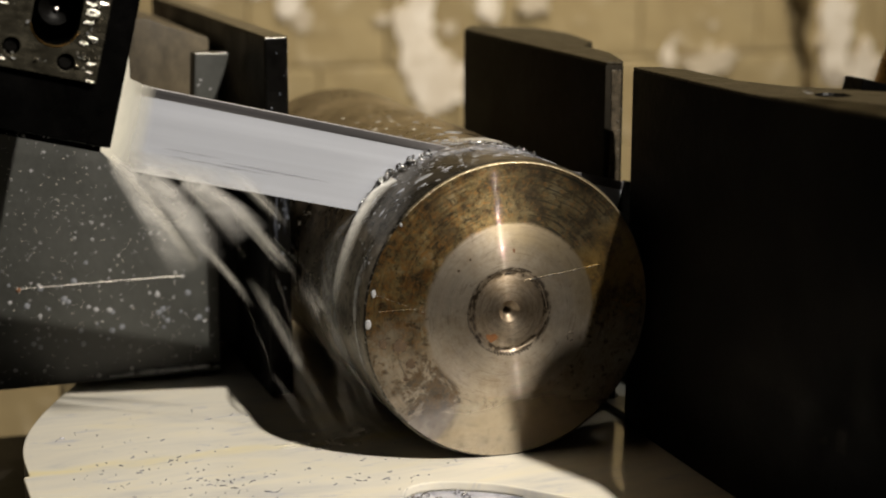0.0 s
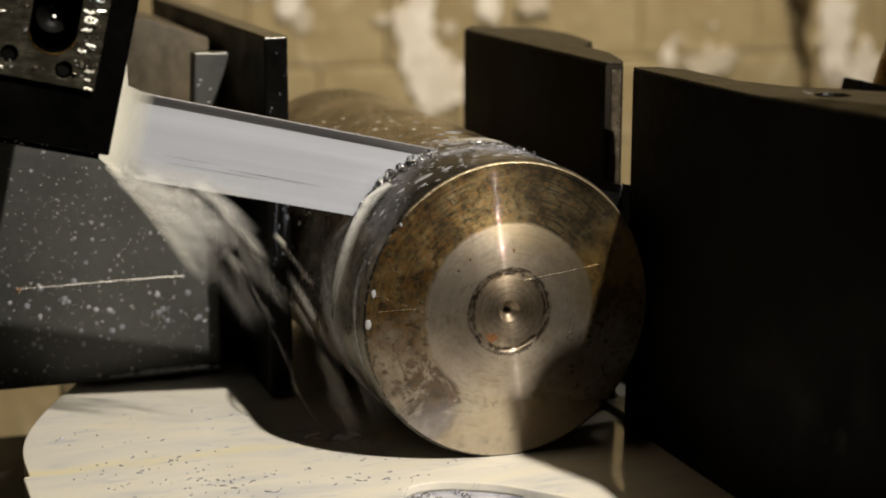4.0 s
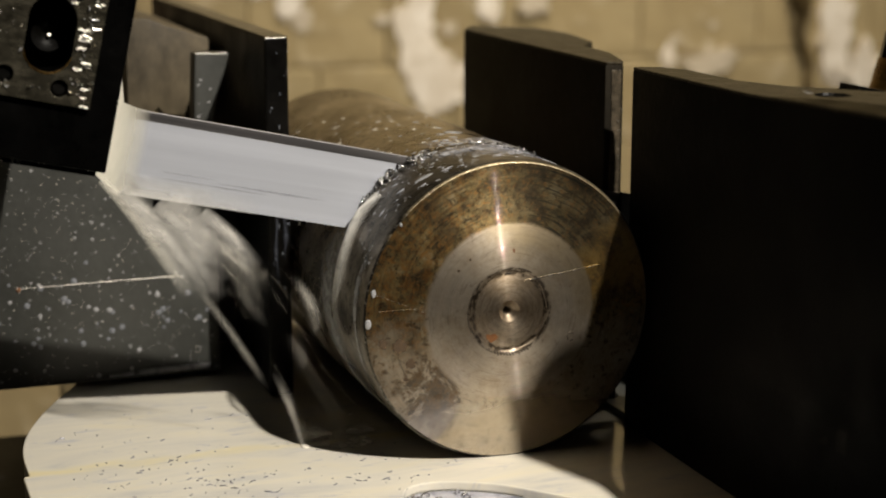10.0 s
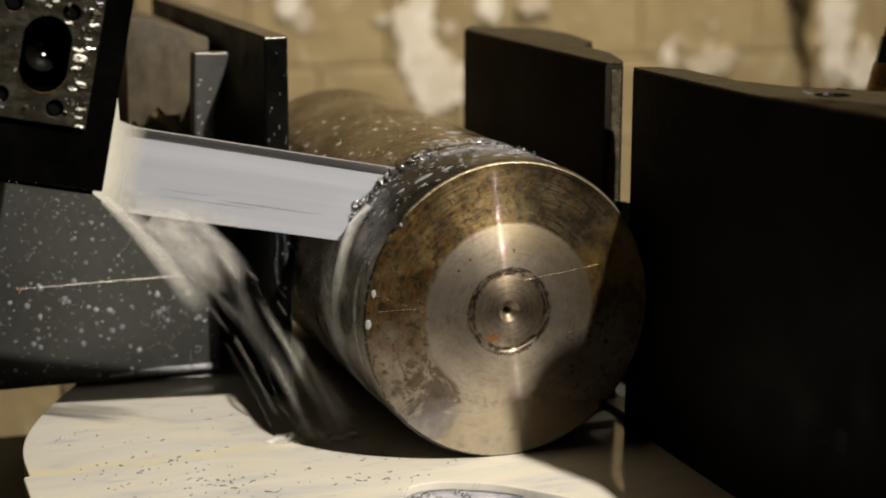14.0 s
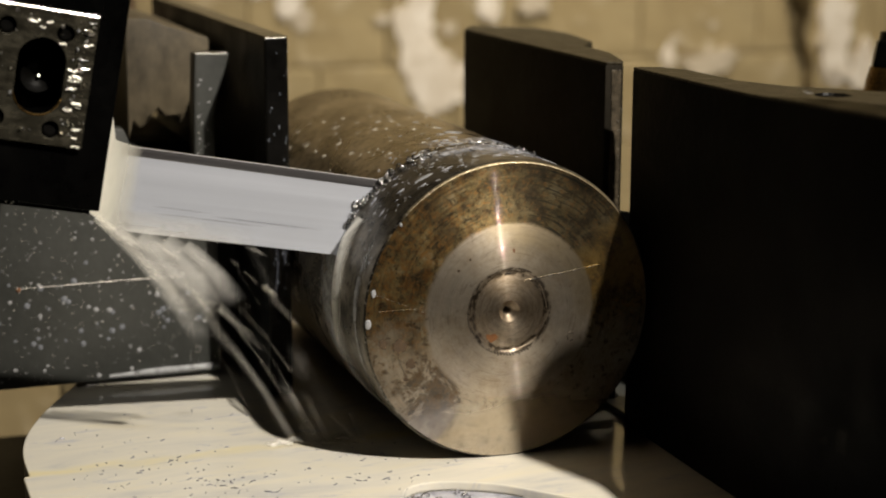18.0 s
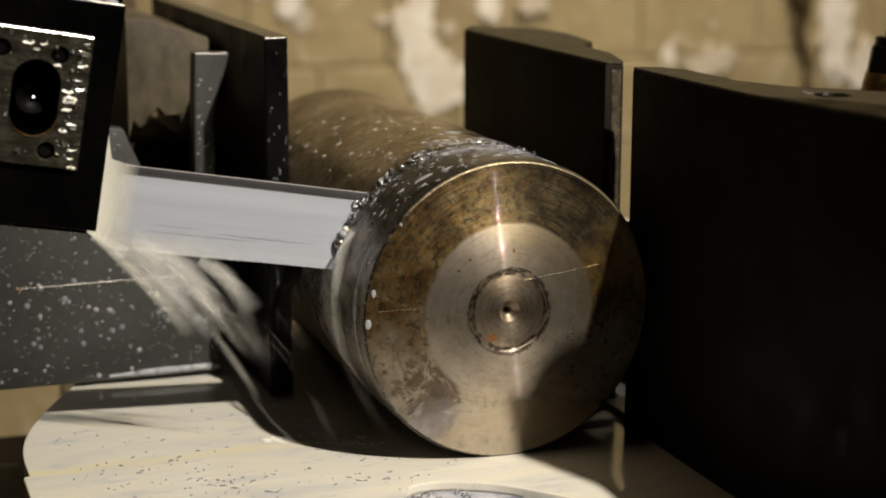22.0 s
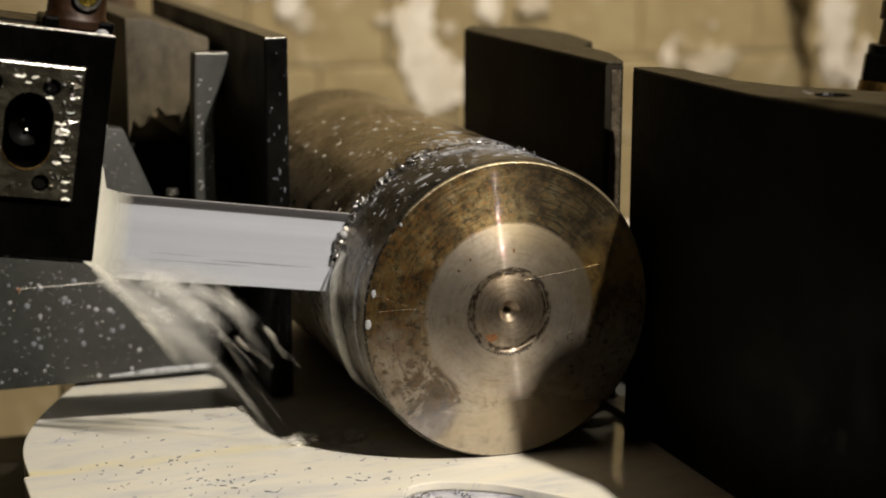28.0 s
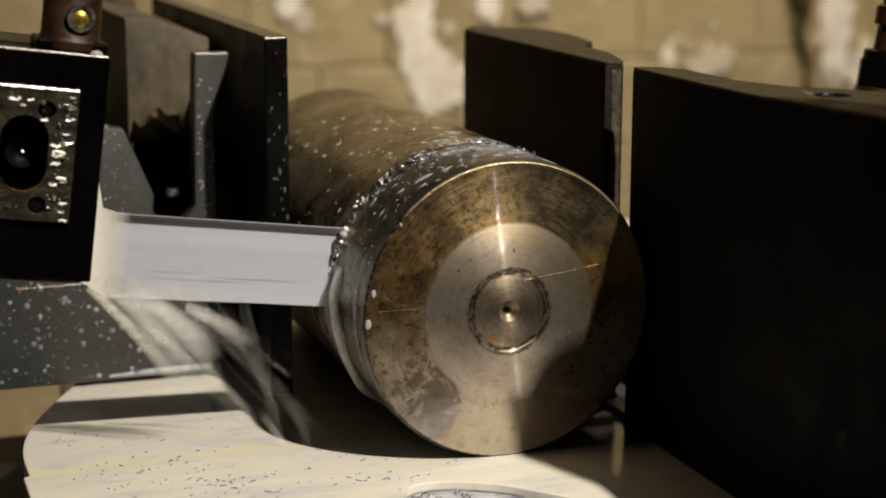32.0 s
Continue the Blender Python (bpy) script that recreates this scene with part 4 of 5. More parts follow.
    part("sight_glass", lathe([(0.0, 0.0008), (0.0018, 0.0005), (0.0028, -0.0002)], 24, "y", (-0.4185, 0.0250, 0.0835)), AMBER, s, "amber brass plug", True)
    part("fitting_flange", box(-0.4310, -0.4090, 0.0265, 0.0440, 0.0728, 0.0765, 0.001), GUIDE, s)
    part("wet_corner", domes([((-0.4125, 0.027, 0.0733), (0, -0.3, 1), 0.0022)], 0.5, 10), MILK, s, "wet glint of coolant")
    # feed nozzle of the second guide
    part("nozzle", lathe([(0.0, 0.0766), (0.0116, 0.0766), (0.0113, 0.0800), (0.0112, 0.0840), (0.0108, 0.0885), (0.0, 0.0885)], 28, at=(-0.1235, 0.03, 0)), BRASS, s, "brass coolant nozzle body", True)
    part("nozzle_nut", lathe([(0.0, 0.0880), (0.0108, 0.0880), (0.0116, 0.0890), (0.0116, 0.0978), (0.0104, 0.0990), (0.0, 0.0990)], 6, at=(-0.1235, 0.03, 0)), BLACK, s, "dark hex nut on the nozzle")
    part("nozzle_collar", lathe([(0.0096, 0.0985), (0.0096, 0.1015), (0.0085, 0.1022), (0.0, 0.1022)], 24, at=(-0.1235, 0.03, 0)), BLACK, s, "black collar", True)
    part("nozzle_stem", lathe([(0.0064, 0.1020), (0.0060, 0.1110), (0.0075, 0.1115), (0.0075, 0.1180), (0.0055, 0.1190), (0.0055, 0.1500), (0.0, 0.1500)], 20, at=(-0.1235, 0.03, 0)), BROWN, s, "brown stem", True)
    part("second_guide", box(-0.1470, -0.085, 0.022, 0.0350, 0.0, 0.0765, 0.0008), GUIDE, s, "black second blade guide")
    part("feed_pipe", lathe([(0.0056, 0.0766), (0.0054, 0.110), (0.0, 0.110)], 20, at=(-0.4190, 0.0318, 0)), STEEL, s, "dull steel feed pipe", True)
    # emulsion clinging to guide and blade
    part("wet_wedge", prism([(-0.4090, -0.0016), (-0.4093, -0.0010), (-0.4093, 0.0395), (-0.4074, 0.0345), (-0.4045, 0.0232), (-0.4000, 0.0222), (-0.3945, 0.0220), (-0.3945, -0.0066), (-0.4000, -0.0066), (-0.4030, -0.0052), (-0.4058, -0.0034)], 0.0360, 0.0364), WEDGE, s, "cream wedge of running coolant", True)
    part("foam", prism([(-0.4012, -0.0060), (-0.3520, -0.0060), (-0.3520, 0.0016), (-0.4012, 0.0016)], 0.03605, 0.0363), FOAM, s, "white foam along the blade's lower edge", True)
    for ob in list(s.children):
        kind = ob.name.split(".")[0]
        if kind in ("bolt", "screw", "wet_ridge", "wet_pool", "slot_rim", "bolt_glint"):
            ob.parent = pl
        if kind in ("sight_ring", "sight_glass", "fitting_flange", "feed_pipe"):
            ob.parent = n
    # the torn sheet that the blade drags out under the guide
    for x, z, ln, h0, h1, slope, stuff in ((-0.4076, -0.0022, 0.044, 0.0020, 0.0036, -36, LIP), (-0.4040, -0.0040, 0.046, 0.0026, 0.0046, -37, SHEET), (-0.4000, -0.0050, 0.040, 0.0040, 0.0060, -35, SHEET),
                                           (-0.3930, -0.0050, 0.032, 0.0045, 0.0060, -31, SHEET), (-0.3850, -0.0055, 0.026, 0.0040, 0.0055, -30, SHEET), (-0.3760, -0.0060, 0.024, 0.0025, 0.0045, -24, SHEET)):
        c, d = math.cos(radians(slope)), math.sin(radians(slope))
        pts = [(ln * q / 12 * c, 0, ln * q / 12 * d - 0.006 * (q / 12) ** 2) for q in range(13)]
        ob = part("coolant_sheet", ribbon(pts, [h0 + (h1 - h0) * q / 12 for q in range(13)], 0.0006), stuff, s, "thin torn sheet of milky coolant under the blade", True)
        ob.location = (x, 0.0350 - 0.0004 * len(sheets), z)
        sheets.append(ob)
    # highlights along wet edges, modelled as bright tubes
    part("wet_edge", tube([(-0.4525, 0.0196, 0.0617), (-0.4178, 0.0196, 0.0617)], 0.00034, 8), GLINTMETAL, s, "modelled glint along the wet top edge of the plate", True)
    part("wet_edge", tube([(-0.475, 0.0218, 0.0727), (-0.4095, 0.0218, 0.0727)], 0.00028, 8), STEEL, s, "modelled glint along the top edge of the guide", True)
    return s


# ---- coolant, drops and chips ----
def on_bar(r, phi, y):
    """A point on the bar: radius, angle from the right in degrees, depth."""
    return Vector((r * math.cos(radians(phi)), y, 0.05 + r * math.sin(radians(phi))))


def drops():
    rnd = random.Random(11)
    spots = []
    while len(spots) < 300:
        x, z = rnd.uniform(-0.157, -0.0715), rnd.uniform(0.003, 0.100)
        if -0.096 < x < -0.0775 and z > 0.058:
            continue
        if x > -0.105 and z > 0.07 + (-0.0945 - x) * 2.4 and x < -0.0775:
            continue
        if x < -0.12 and z > 0.075 and rnd.random() < 0.5:
            continue
        spots.append(((x, 0.1269, z), (0, -1, 0), min(0.0011, 0.00015 + rnd.expovariate(1 / 0.00020))))
    for i in range(26):
        spots.append(((rnd.uniform(-0.0775, -0.0712), 0.1269, rnd.uniform(0.06, 0.12)), (0, -1, 0), rnd.uniform(0.0002, 0.0006)))
    tiny = []
    while len(tiny) < 320:
        x, z = rnd.uniform(-0.157, -0.0715), rnd.uniform(0.003, 0.098)
        if (-0.096 < x < -0.0775 and z > 0.058) or (-0.105 < x < -0.0775 and z > 0.07 + (-0.0945 - x) * 2.4):
            continue
        tiny.append(((x, 0.1269, z), (0, -1, 0.1), rnd.uniform(0.00009, 0.00024)))
    tagged(part("coolant_specks", domes(tiny, 0.6), FALLING, smooth=True), "tiny bright coolant specks on the grey casting", "drops", kind="stuff")
    blots = [((rnd.uniform(-0.155, -0.073), 0.1269, rnd.triangular(0.006, 0.052, 0.026)), (0, -1, 0), rnd.uniform(0.0005, 0.0012)) for i in range(34)]
    tagged(part("coolant_blots", domes(blots, 0.16, 10), BLOT, smooth=True), "bluish coolant blots low on the casting", "drops", kind="stuff")
    d = part("coolant_drops", domes(spots, 0.35), MILK, smooth=True)
    tagged(d, "milky coolant drops splashed on the grey casting", "drops", kind="stuff")
    spots = []
    for i in range(12):
        spots.append(((rnd.uniform(-0.0595, -0.0518), 0.0884, rnd.uniform(0.05, 0.13)), (0, -1, 0), rnd.uniform(0.00015, 0.0005)))
    for i in range(10):
        spots.append(((rnd.uniform(-0.0595, -0.0518), 0.0884, rnd.uniform(0.08, 0.115)), (0, -1, 0), rnd.uniform(0.0002, 0.0005)))
    for i in range(9):
        spots.append(((rnd.gauss(-0.0545, 0.0018), 0.0884, rnd.uniform(0.030, 0.080)), (0, -1, 0), rnd.uniform(0.0002, 0.0005)))
    tagged(part("coolant_drops", domes(spots, 0.3, 8, lambda n: (0, 0, 1), 2.6), DULLDROP, smooth=True), "small wet drops on the black jaw plate", "drops", kind="stuff")
    # wet streaks lying along the top of the stock
    spots = []
    for i in range(110):
        phi, y = rnd.gauss(118, 22), rnd.uniform(0.040, 0.16)
        if not 55 < phi < 168:
            continue
        spots.append((on_bar(RB, phi, y), on_bar(1, phi, 0) - Vector((0, 0, 0.05)), 0.00012 + min(0.0007, rnd.expovariate(1 / 0.00026))))
    def round_the_bar(n):
        return Vector((-n.z, 0.35, n.x))
    bm = domes(spots, 0.2, 8, round_the_bar, 1.6)
    # smears and streaky reflections beside the cut, both modelled as pale domes
    smear = []
    for i in range(70):
        phi = rnd.triangular(60, 125, 84)
        smear.append((on_bar(RB, phi, rnd.uniform(0.012, 0.036)), on_bar(1, phi, 0) - Vector((0, 0, 0.05)), 0.0002 + rnd.expovariate(1 / 0.0003)))
    for i in range(80):
        phi = rnd.triangular(58, 120, 78)
        smear.append((on_bar(RB, phi, 0.038 + rnd.expovariate(1 / 0.012)), on_bar(1, phi, 0) - Vector((0, 0, 0.05)), 0.0002 + rnd.expovariate(1 / 0.0003)))
    # reflections on the wet bar, modelled as small pale domes
    glitter = []
    for i in range(240):
        phi = rnd.triangular(54, 140, 84) if i % 2 else rnd.triangular(54, 150, 112)
        y = rnd.triangular(0.004, 0.056, 0.033) if i % 2 else rnd.uniform(0.006, 0.035)
        glitter.append((on_bar(RB, phi, y), on_bar(1, phi, 0) - Vector((0, 0, 0.05)), 0.0001 + min(0.0007, rnd.expovariate(1 / 0.00017))))

    def skewed(n):
        return Vector((-n.z, rnd.uniform(-0.5, 0.9), n.x))
    tagged(part("wet_glitter", domes(glitter, 0.25, 8, skewed, 3.2), GLITTER, smooth=True), "modelled bluish wet glints on top of the bar", "drops", kind="stuff")
    tagged(part("coolant_smears", domes(smear, 0.2, 8, round_the_bar, 2.2), MILK, smooth=True), "milky smears and modelled glints on top of the slice", "drops", kind="stuff")
    tagged(part("coolant_drops", bm, FALLING, smooth=True), "milky coolant drops on the steel stock", "drops", kind="stuff")
    spots = []
    for i in range(90):
        phi, y = rnd.uniform(70, 200), rnd.uniform(0.003, 0.034)
        spots.append((on_bar(RB, phi, y), on_bar(1, phi, 0) - Vector((0, 0, 0.05)), 0.00015 + rnd.expovariate(1 / 0.00018)))
    tagged(part("coolant_drops", domes(spots, 0.5), MILK, smooth=True), "fine wet drops on the rim of the slice", "drops", kind="stuff")
    for phi, r, y, size in ((168.5, 0.0481, -0.0002, 0.0011), (180.5, 0.0490, -0.0002, 0.0014), (140, 0.0493, -0.0002, 0.0006)):
        p = on_bar(r, phi, y)
        ob = part("coolant_drop", domes([((0, 0, 0), (0, -1, 0), size)], 0.55, 12), MILK, smooth=True)
        ob.matrix_world = Matrix.Translation(p) @ Matrix.Diagonal((0.8, 1, 1.25, 1))
        tagged(ob, "single white coolant drop on the bar face", "drop", "drops on the face")


def curl(rnd, r, wire, turns):
    """A curled shaving as a short helix."""
    n = max(6, int(9 * turns))
    pitch = rnd.uniform(0.5, 1.2) * r
    return [Vector((r * (1 - 0.25 * i / n) * math.cos(2 * math.pi * turns * i / n), r * (1 - 0.25 * i / n) * math.sin(2 * math.pi * turns * i / n), pitch * i / n)) for i in range(n + 1)]


def heap(rnd, places):
    """Many curled shavings in one mesh: (place, size)."""
    bm = bmesh.new()
    for p, size in places:
        turn = Euler((rnd.uniform(0, 6.3), rnd.uniform(0, 6.3), rnd.uniform(0, 6.3))).to_matrix()
        pts = [Vector(p) + turn @ (q - Vector((0, 0, size * 0.5))) for q in curl(rnd, size, 0, rnd.uniform(0.6, 1.6))]
        wire = size * rnd.uniform(0.22, 0.4)
        piece = tube(pts, [wire * 0.6] + [wire] * (len(pts) - 2) + [wire * 0.5], 5)
        me = bpy.data.meshes.new("piece")
        piece.to_mesh(me)
        piece.free()
        bm.from_mesh(me)
        bpy.data.meshes.remove(me)
    return bm


chip_list = []
BEAD = 158.0
splash_list = []


def raindrops():
    """Drops that fall from the blade to the pool, over and over."""
    rnd = random.Random(71)
    for i in range(26):
        ob = part("falling_drop", ball(0.0004 + min(0.0009, rnd.expovariate(1 / 0.0004))), FALLING, smooth=True)
        tagged(ob, "milky drop falling from the running blade", "drop", "falling drops")
        falling.append((ob, 4, rnd.randrange(4), rnd.uniform(0.028, 0.0355) if i % 4 else rnd.uniform(0.039, 0.055)))


def splashes():
    rnd = random.Random(17)
    for i, (x, y) in enumerate(((-0.054, 0.033), (-0.047, 0.030), (-0.040, 0.029), (-0.061, 0.034))):
        spots = [((rnd.gauss(0, 0.003), rnd.gauss(0, 0.0012), 0), (rnd.uniform(-0.3, 0.3), rnd.uniform(-0.3, 0.3), 1), rnd.uniform(0.0006, 0.0020)) for q in range(12)]
        ob = part("coolant_splash", domes(spots, 0.45, 10), COOLANT, smooth=True)
        ob.location = (x, y, 0)
        tagged(ob, "low splash where the coolant lands", "splash", kind="stuff")
        splash_list.append((ob, x, y))


def chips():
    rnd = random.Random(21)
    places = []
    for i in range(26):
        phi = rnd.triangular(60, 112, 70)
        places.append((on_bar(RB + rnd.uniform(0.0, 0.0008), phi, rnd.triangular(0.018, 0.040, 0.035)), rnd.uniform(0.0003, 0.0009)))
    for i in range(50):
        phi = rnd.uniform(108, 141)
        places.append((on_bar(RB + rnd.uniform(0.0, 0.0012), phi, 0.0365 - rnd.expovariate(1 / 0.0022)), rnd.choice((0.0003, 0.0005, 0.0007, 0.0010))))
    for i in range(26):
        phi = rnd.gauss(129, 4)
        places.append((on_bar(RB + rnd.uniform(0.0004, 0.0014), phi, rnd.uniform(0.033, 0.0362)), rnd.uniform(0.0007, 0.0012)))
    tagged(part("chip_ridge", heap(rnd, places), CHIP, smooth=True), "ridge of curled steel chips along the cut", "metal chips", kind="stuff")
    # shavings that the blade pushes out of the kerf on its way down
    for i in range(34):
        phi = 138 + 31 * (i + rnd.uniform(-0.5, 0.5)) / 34
        k = rnd.choice((1, 2, 3))
        size = rnd.uniform(0.0005, 0.0012)
        bm = heap(rnd, [((rnd.uniform(-0.001, 0.001), rnd.uniform(-0.001, 0.001), rnd.uniform(-0.001, 0.001)), size) for q in range(k)])
        ob = part("chip_curl", bm, CHIP, smooth=True)
        tagged(ob, "curled bright steel chip at the saw cut", "metal chip", "chips at the cut")
        chip_list.append((ob, phi, rnd.uniform(0.0345, 0.0365), rnd.uniform(0.0, 0.0016)))
    for phi, r, stuff, text in ((BEAD, 0.0021, STEEL, "round dark bead stuck beside the cut"), (BEAD - 3.4, 0.0016, MILK, "white sludge stuck beside the cut"), (BEAD - 5.6, 0.0011, FALLING, "white sludge stuck beside the cut"), (BEAD + 4.6, 0.0012, STEEL, "small dark bead stuck beside the cut")):
        ob = part("chip_bead", ball(r), stuff, smooth=True)
        tagged(ob, text, "metal chip", "chips at the cut")
        chip_list.append((ob, phi, 0.0350, 0.0010))


def floating():
    """Chips that lie in the milky pool."""
    rnd = random.Random(8)
    bm = bmesh.new()
    clumps = [(rnd.uniform(-0.145, -0.01), rnd.uniform(-0.045, 0.030) if i % 3 else rnd.uniform(0.03, 0.09)) for i in range(46)]
    clumps += [(rnd.uniform(-0.140, -0.045), rnd.uniform(-0.01, 0.026)) for i in range(22)]
    for i in range(270):
        if rnd.random() < 0.85:
            cx, cy = rnd.choice(clumps)
            x, y = cx + rnd.gauss(0, 0.004), cy + rnd.gauss(0, 0.0022)
        else:
            x, y = rnd.uniform(-0.147, 0.0), rnd.uniform(-0.05, 0.10)
        if y > 0.098 or (x < -0.135 and y > 0.07) or math.hypot(x + 0.019, (y + 0.044) * 1.1) < 0.034:
            continue
        z = 0.0001
        a, ln = rnd.gauss(0, 0.5), 0.00025 + rnd.expovariate(1 / 0.0006)
        w = rnd.uniform(0.00010, 0.00034)
        d, e = Vector((math.cos(a), math.sin(a), 0)), Vector((-math.sin(a), math.cos(a), 0))
        p = Vector((x, y, z))
        lo = [bm.verts.new(p + d * u * ln + e * v * w) for u, v in tuple((su * rnd.uniform(0.2, 0.6), sv * rnd.uniform(0.2, 0.7)) for su, sv in ((-1, -1), (1, -1), (1, 1), (-1, 1)))]
        hi = [bm.verts.new(p + d * u * ln + e * v * w + Vector((0, 0, 0.0003))) for u, v in ((-0.4, -0.3), (0.4, -0.1), (0.3, 0.3), (-0.3, 0.3))]
        bm.faces.new(hi)
        for q in range(4):
            bm.faces.new((lo[q], lo[(q + 1) % 4], hi[(q + 1) % 4], hi[q]))
    tagged(part("floating_chips", bm, WETCHIP), "small dark steel chips floating in the coolant", "metal chips", kind="stuff")


def shell(phi0, phi1, y_of, r, n=24, m=6, wob=0.0, seed=0.0):
    """A thin film on the bar between two angles; y_of gives its two edges along the way."""
    bm = bmesh.new()
    uv = bm.loops.layers.uv.new("way")
    rows = []
    for i in range(n + 1):
        u = i / n
        y0, y1 = y_of(u)
        row = []
        for k in range(m + 1):
            v = k / m
            bulge = math.sin(math.pi * v) * min(1, 6 * u, 6 * (1 - u)) * wob
            row.append(bm.verts.new(on_bar(r + bulge, phi0 + (phi1 - phi0) * u, y0 + (y1 - y0) * v) - Vector((0, 0, 0.05))))
        rows.append(row)
    for i, (a, b) in enumerate(zip(rows, rows[1:])):
        for k in range(m):
            f = bm.faces.new((a[k], a[k + 1], b[k + 1], b[k]))
            for loop, (q, w) in zip(f.loops, ((i, k), (i, k + 1), (i + 1, k + 1), (i + 1, k))):
                loop[uv].uv = (q / n, w / m)
    return bm


def ball(r):
    bm = bmesh.new()
    bmesh.ops.create_icosphere(bm, subdivisions=2, radius=r)
    for v in bm.verts:
        v.co *= 1 + 0.2 * noise.noise(v.co * 900)
    return bm


rivulet = None
strands = []
mists = []
pale_patches = []
plate_streaks = []
falling = []


def coolant():
    global rivulet
    film = thing("coolant_film", "thin grey coolant film running down the bar", "coolant", kind="stuff", at=(0, 0, 0.05))
    part("sheet", shell(140, 232, lambda u: (0.027 - 0.012 * u * u, 0.045 + 0.012 * math.sin(math.pi * u) - 0.020 * u * u), RB + 0.0003, 40, 8, 0.0005), VEIL, film, smooth=True)
    part("sheet", shell(150, 225, lambda u: (0.004 + 0.002 * u, 0.010 + 0.002 * math.sin(7 * u)), RB + 0.0002, 40, 4, 0.0003), VEIL, film, smooth=True)
    part("sheet", shell(56, 116, lambda u: (0.014 + 0.006 * math.sin(9 * u), 0.0362), RB + 0.0002, 40, 8, 0.0002), PATCHY, film, "bluish wet film on top of the slice", True)
    part("sheet", shell(58, 108, lambda u: (0.0382, 0.054 + 0.006 * math.sin(7 * u)), RB + 0.0002, 40, 8, 0.0002), PATCHY, film, "bluish wet film beside the cut", True)
    pale_patch = thing("coolant_puddle", "pale cream patch on top of the steel stock", "coolant", at=(0, 0, 0.05))
    part("sheet", shell(66, 100, lambda u: (0.0384, 0.058 - 0.010 * u + 0.003 * math.sin(8 * u)), RB + 0.0003, 24, 8, 0.0003), CREAMPATCH, pale_patch, smooth=True)
    pale_patches.append(pale_patch)
    rivulet = thing("coolant_rivulet", "white coolant rivulet below the blade on the bar", "coolant", at=(0, 0, 0.05))
    # local angle 0 is where the blade's lower edge meets the bar
    part("stream", shell(-18, 40, lambda u: (0.0238 - 0.004 * u + 0.001 * math.sin(9 * u), 0.0355 - 0.0085 * u), RB + 0.0005, 30, 10, 0.0024), TUSK, rivulet, smooth=True)
    # falling strands: soft torn streaks, each flying off the blade again and again
    rnd = random.Random(33)
    for i in range(22):
        ln = rnd.uniform(0.006, 0.018)
        width = rnd.choice((0.0008, 0.0011, 0.0015, 0.0019, 0.0024)) if i % 6 else rnd.uniform(0.003, 0.005)
        bend = rnd.uniform(-0.06, 0.02)
        pts = [(ln * (q / 10 - 0.5), 0, bend * ln * (2 * q / 10 - 1) ** 2 + 0.0003 * math.sin(1.3 * q + i)) for q in range(11)]
        halves = [width * (0.35 + 0.65 * math.sin(math.pi * (q + 0.5) / 11)) * (1 + 0.3 * math.sin(1.7 * q + 2 * i)) for q in range(11)]
        ob = part("coolant_strand", ribbon(pts, halves, width * 0.5), STREAK if i % 6 else MIST, smooth=True)
        tagged(ob, "blurred strand of milky coolant falling from the blade", "coolant strand", "falling strands")
        strands.append((ob, 0.0300 + 0.0075 * rnd.random(), rnd.randrange(4)))
    for i in range(4):
        ln, width = rnd.uniform(0.012, 0.022), rnd.uniform(0.0015, 0.0035)
        pts = [(ln * (q / 10 - 0.5), 0, 0.0006 * math.sin(1.9 * q + i)) for q in range(11)]
        ob = part("coolant_splash", ribbon(pts, [width * math.sin(math.pi * (q + 0.5) / 11) for q in range(11)], 0.002), STREAK, smooth=True)
        tagged(ob, "spray rising where the coolant lands", "splash", "landing splashes")
        mists.append((ob, -0.062 + 0.006 * i, 0.036 + 0.002 * rnd.random()))
    wet = thing("wet_streak", "bluish streaks on the black jaw plate, following the blade", "coolant")
    for x, z0, z1, h in ((-0.0568, 0.0, -0.030, 0.0010), (-0.0535, 0.001, -0.022, 0.0013)):
        pts = [(x + 0.0003 * math.sin(0.8 * q + 900 * x), 0.0882, z0 + (z1 - z0) * q / 12) for q in range(13)]
        part("trickle", ribbon(pts, [h * (0.7 + 0.3 * math.sin(1.1 * q)) for q in range(13)], 0.0002), PLATESTREAK, wet, smooth=True)
    beads = [((rnd.uniform(-0.058, -0.052), 0.0884, rnd.uniform(-0.014, 0.0)), (0, -1, 0), rnd.uniform(0.0003, 0.0007)) for q in range(3)]
    part("bead", domes(beads, 0.5, 10), DULLDROP, wet, "hanging wet beads", True)
    plate_streaks.append(wet)


saw = None


def swing(t):
    """The head's angle in degrees."""
    return float(np.interp(t, [r[0] for r in SWING], [r[1] for r in SWING]))


SWING = [(0, 13.43), (1, 13.385), (2, 13.31), (3, 13.205), (4.5, 13.05), (6, 12.875), (7, 12.79), (8, 12.69), (9, 12.47), (10, 12.315), (11, 12.14), (12, 11.915), (13, 11.70), (14, 11.48),
         (15.5, 11.15), (17, 10.81), (18, 10.59), (19, 10.365), (20, 10.16), (21, 9.91), (22, 9.695), (23, 9.475), (24, 9.23), (25, 9.0), (26.5, 8.67), (28, 8.33), (29, 8.09), (30, 7.86), (31, 7.63), (32, 7.405)]


def blade_point(t, x, z):
    """A point fixed on the head, in the world."""
    a = radians(swing(t))
    return PIVOT[0] + math.cos(a) * x + math.sin(a) * z, PIVOT[2] - math.sin(a) * x + math.cos(a) * z


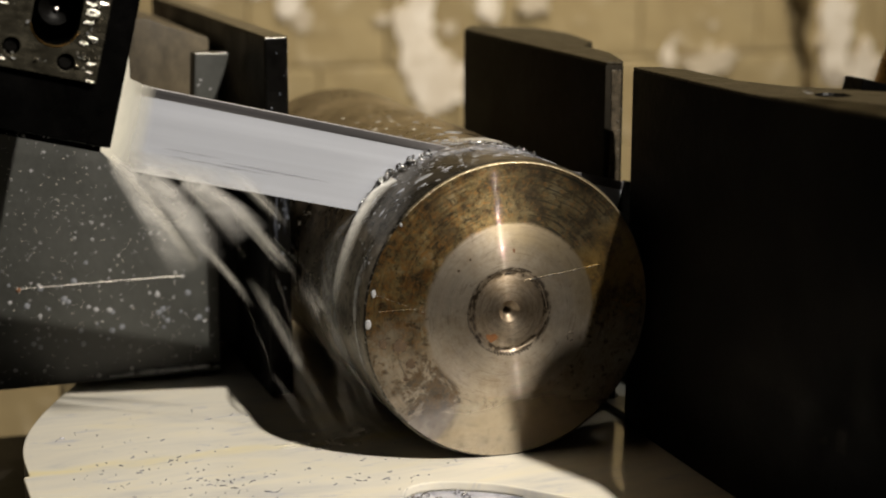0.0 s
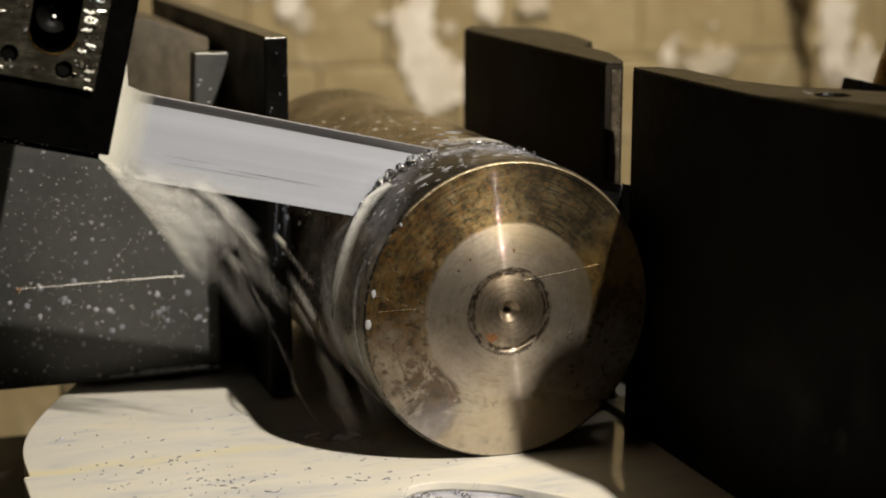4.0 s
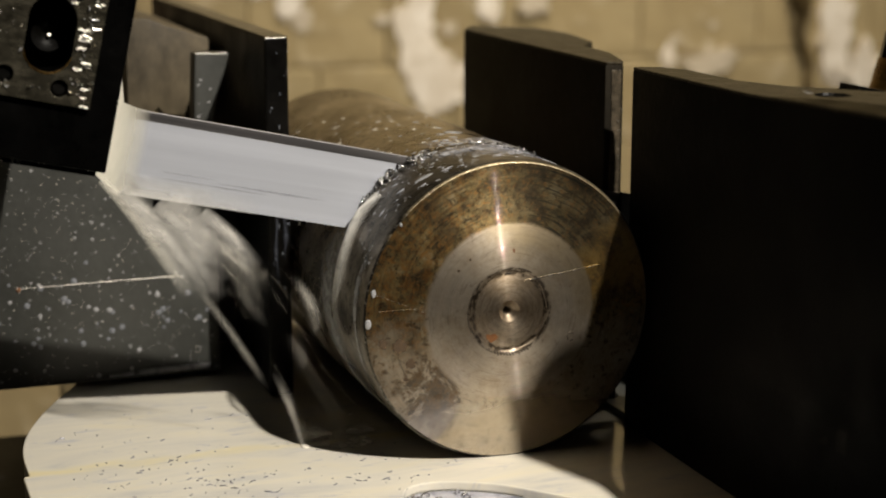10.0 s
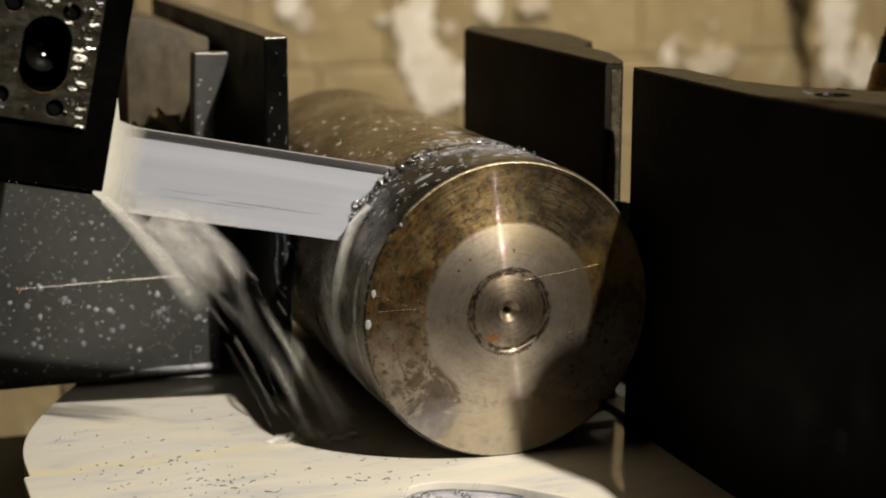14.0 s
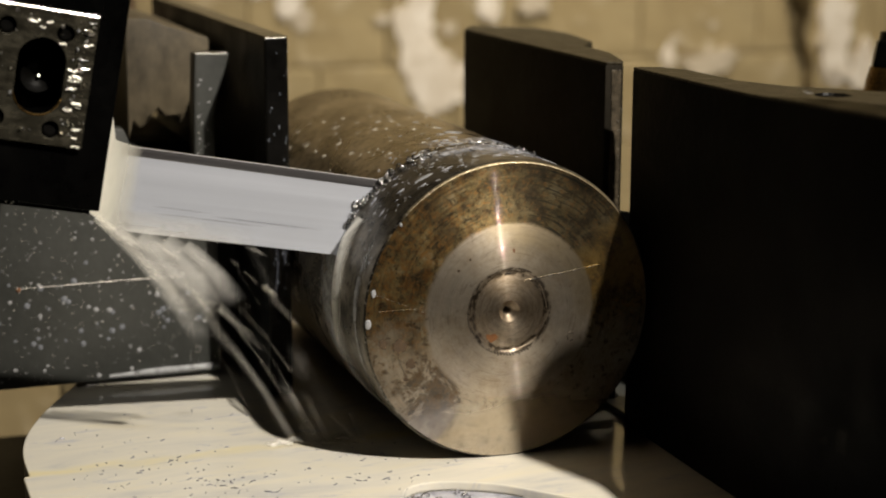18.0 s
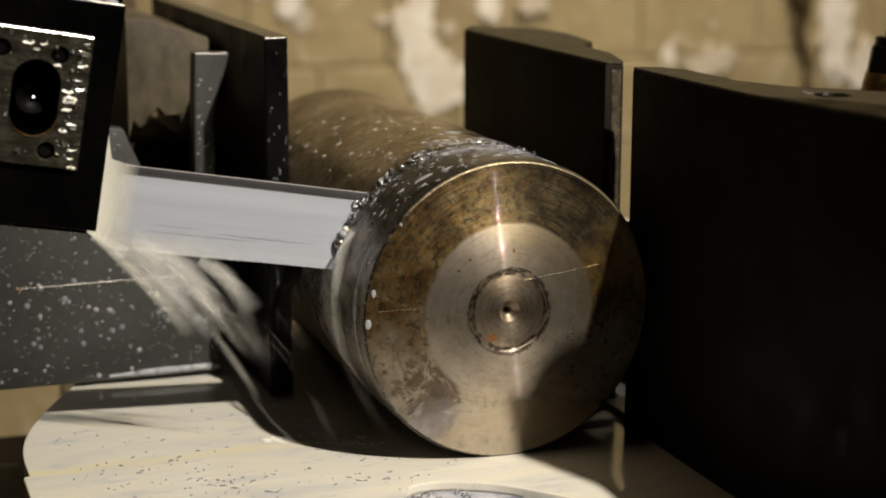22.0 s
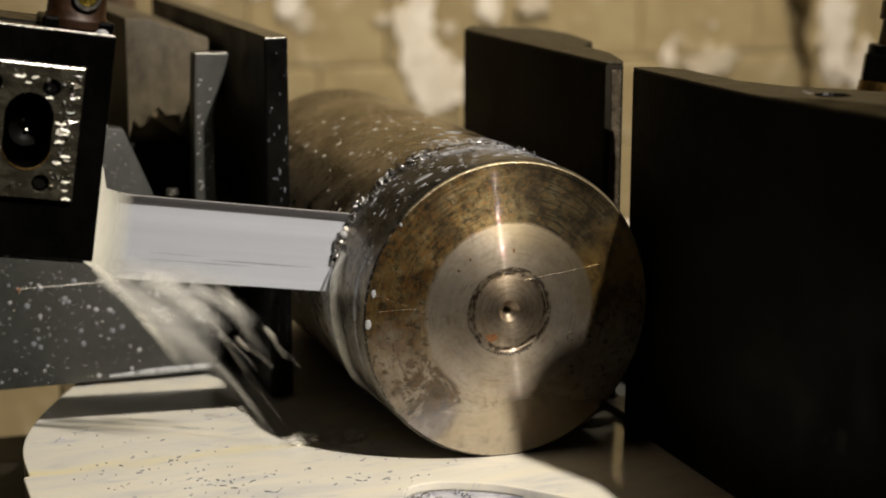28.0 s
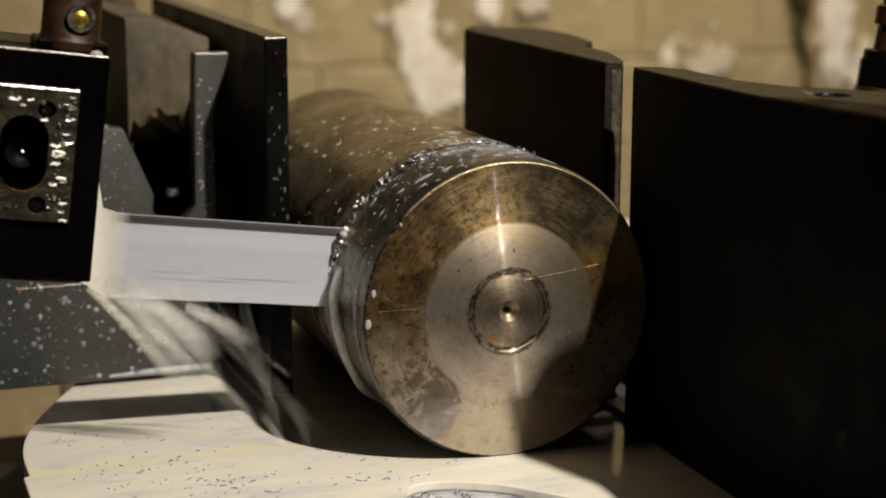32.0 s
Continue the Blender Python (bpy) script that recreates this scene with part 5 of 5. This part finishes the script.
def contact(t, z):
    """The angle on the bar's side that a height z on the blade has reached."""
    a = radians(swing(t))
    h = PIVOT[2] + 0.3214 * math.sin(a) + z - 0.05
    return 180 - math.degrees(math.asin(max(-1, min(1, h / RB))))


def motions():
    walk(saw, [(t, pose(*PIVOT, 0, a, 0)) for t, a in SWING])
    # the rivulet keeps below the blade's lower edge
    walk(rivulet, [(t, pose(0, 0, 0.05, 0, -contact(t, -0.006), 0)) for t, a in SWING])
    # shavings come out of the kerf as the blade passes
    for ob, phi, y, lift in chip_list:
        at = 0.0
        while at < 31.0 and contact(at, 0.003) < phi:
            at += 0.25
        out = pose(*on_bar(RB + lift, phi, y))
        inside = pose(*on_bar(0.044, phi - 6, 0.037), 50, 30, 0)
        if at <= 0.5:
            walk(ob, [(0, out), (32, out)])
        else:
            walk(ob, [(0, inside), (at - 0.4, inside), (min(31.5, at + 0.6), out), (32, out)])
    for ob, x, y in splash_list:
        rnd = random.Random(int(-x * 1e5))
        walk(ob, [(0.4 * k, pose(x + rnd.uniform(-0.004, 0.004), y + rnd.uniform(-0.002, 0.002), -0.0022 + 0.0026 * rnd.random(), 0, 0, rnd.uniform(-40, 40))) for k in range(81)])
    # drops: thrown off the blade's lower edge, falling, landing in the pool
    for n, (ob, period, shift, y) in enumerate(falling):
        rnd = random.Random(500 + n)
        rows = []
        for k in range(961):
            t, step = k / 30, (k + shift) % period
            if step == 0 or not rows:
                ax, az = blade_point(t, rnd.triangular(-0.402, -0.356, -0.390), -0.007)
                vx, vz, early, yy = rnd.uniform(0.55, 0.86), rnd.uniform(0.40, 0.74), rnd.random() / 30, y + rnd.uniform(-0.002, 0.002)
            u = early + step / 30
            z = max(-0.012, az - vz * u - 4.9 * u * u)
            x = ax + vx * min(u, 0.13)
            rows.append((t, pose(x, yy, z)))
        walk(ob, rows)
    # strands: thrown along the blade's run, then falling into the pool
    for n, (ob, y, shift) in enumerate(strands):
        rnd = random.Random(900 + n)
        rows = []
        for k in range(961):
            t, step = k / 30, (k + shift) % 4
            if step == 0 or not rows:
                along = rnd.triangular(-0.406, -0.350, -0.398)
                ax, az = blade_point(t, along, -0.006)
                far = (along + 0.406) / 0.056
                vx, vz, early, yy = rnd.uniform(0.62, 0.86) - 0.20 * far, rnd.uniform(0.45, 0.78) - 0.25 * far * rnd.random(), rnd.random() / 30, y + rnd.uniform(-0.002, 0.002)
            u = early + step / 30
            slope = math.degrees(math.atan2(vz + 9.8 * u, vx))
            rows.append((t, pose(ax + vx * min(u, 0.105), yy, max(-0.030, az - vz * u - 4.9 * u * u), 0, slope, 0)))
        walk(ob, rows)
    # the sheet flutters under the guide
    for n, ob in enumerate(sheets):
        rnd = random.Random(70 + n)
        x, y, z = ob.location
        wild = 1.0 if n else 0.4
        walk(ob, [(0.1 * k, pose(x + wild * rnd.uniform(-0.004, 0.005), y, z + wild * rnd.uniform(-0.002, 0.002), 0, wild * rnd.uniform(-9, 7), 0)) for k in range(321)])
    for n, (ob, x, y) in enumerate(mists):
        rnd = random.Random(30 + n)
        walk(ob, [(0.1 * k, pose(x + rnd.uniform(-0.008, 0.008), y + rnd.uniform(-0.004, 0.003), rnd.uniform(-0.003, 0.002), 0, rnd.uniform(-18, 18), 0)) for k in range(321)])
    # the cream patch on the stock turns round to its far side
    for ob in pale_patches:
        walk(ob, [(t, pose(0, 0, 0.05, 0, a, 0)) for t, a in ((0, 0), (7, 0), (9, 8), (11, 30), (13, 72), (15, 100), (32, 100))])
    # the bluish streaks on the plate keep below the blade
    for ob in plate_streaks:
        walk(ob, [(t, pose(0, 0, 0.0755 - 1.42 * (0.0803 - blade_point(t, -0.3600, -0.006)[1]) - 0.0035)) for t, a in SWING])


drops()
chips()
floating()
splashes()
raindrops()
coolant()
room()
table()
bar()
vise()
saw = saw_head()
motions()
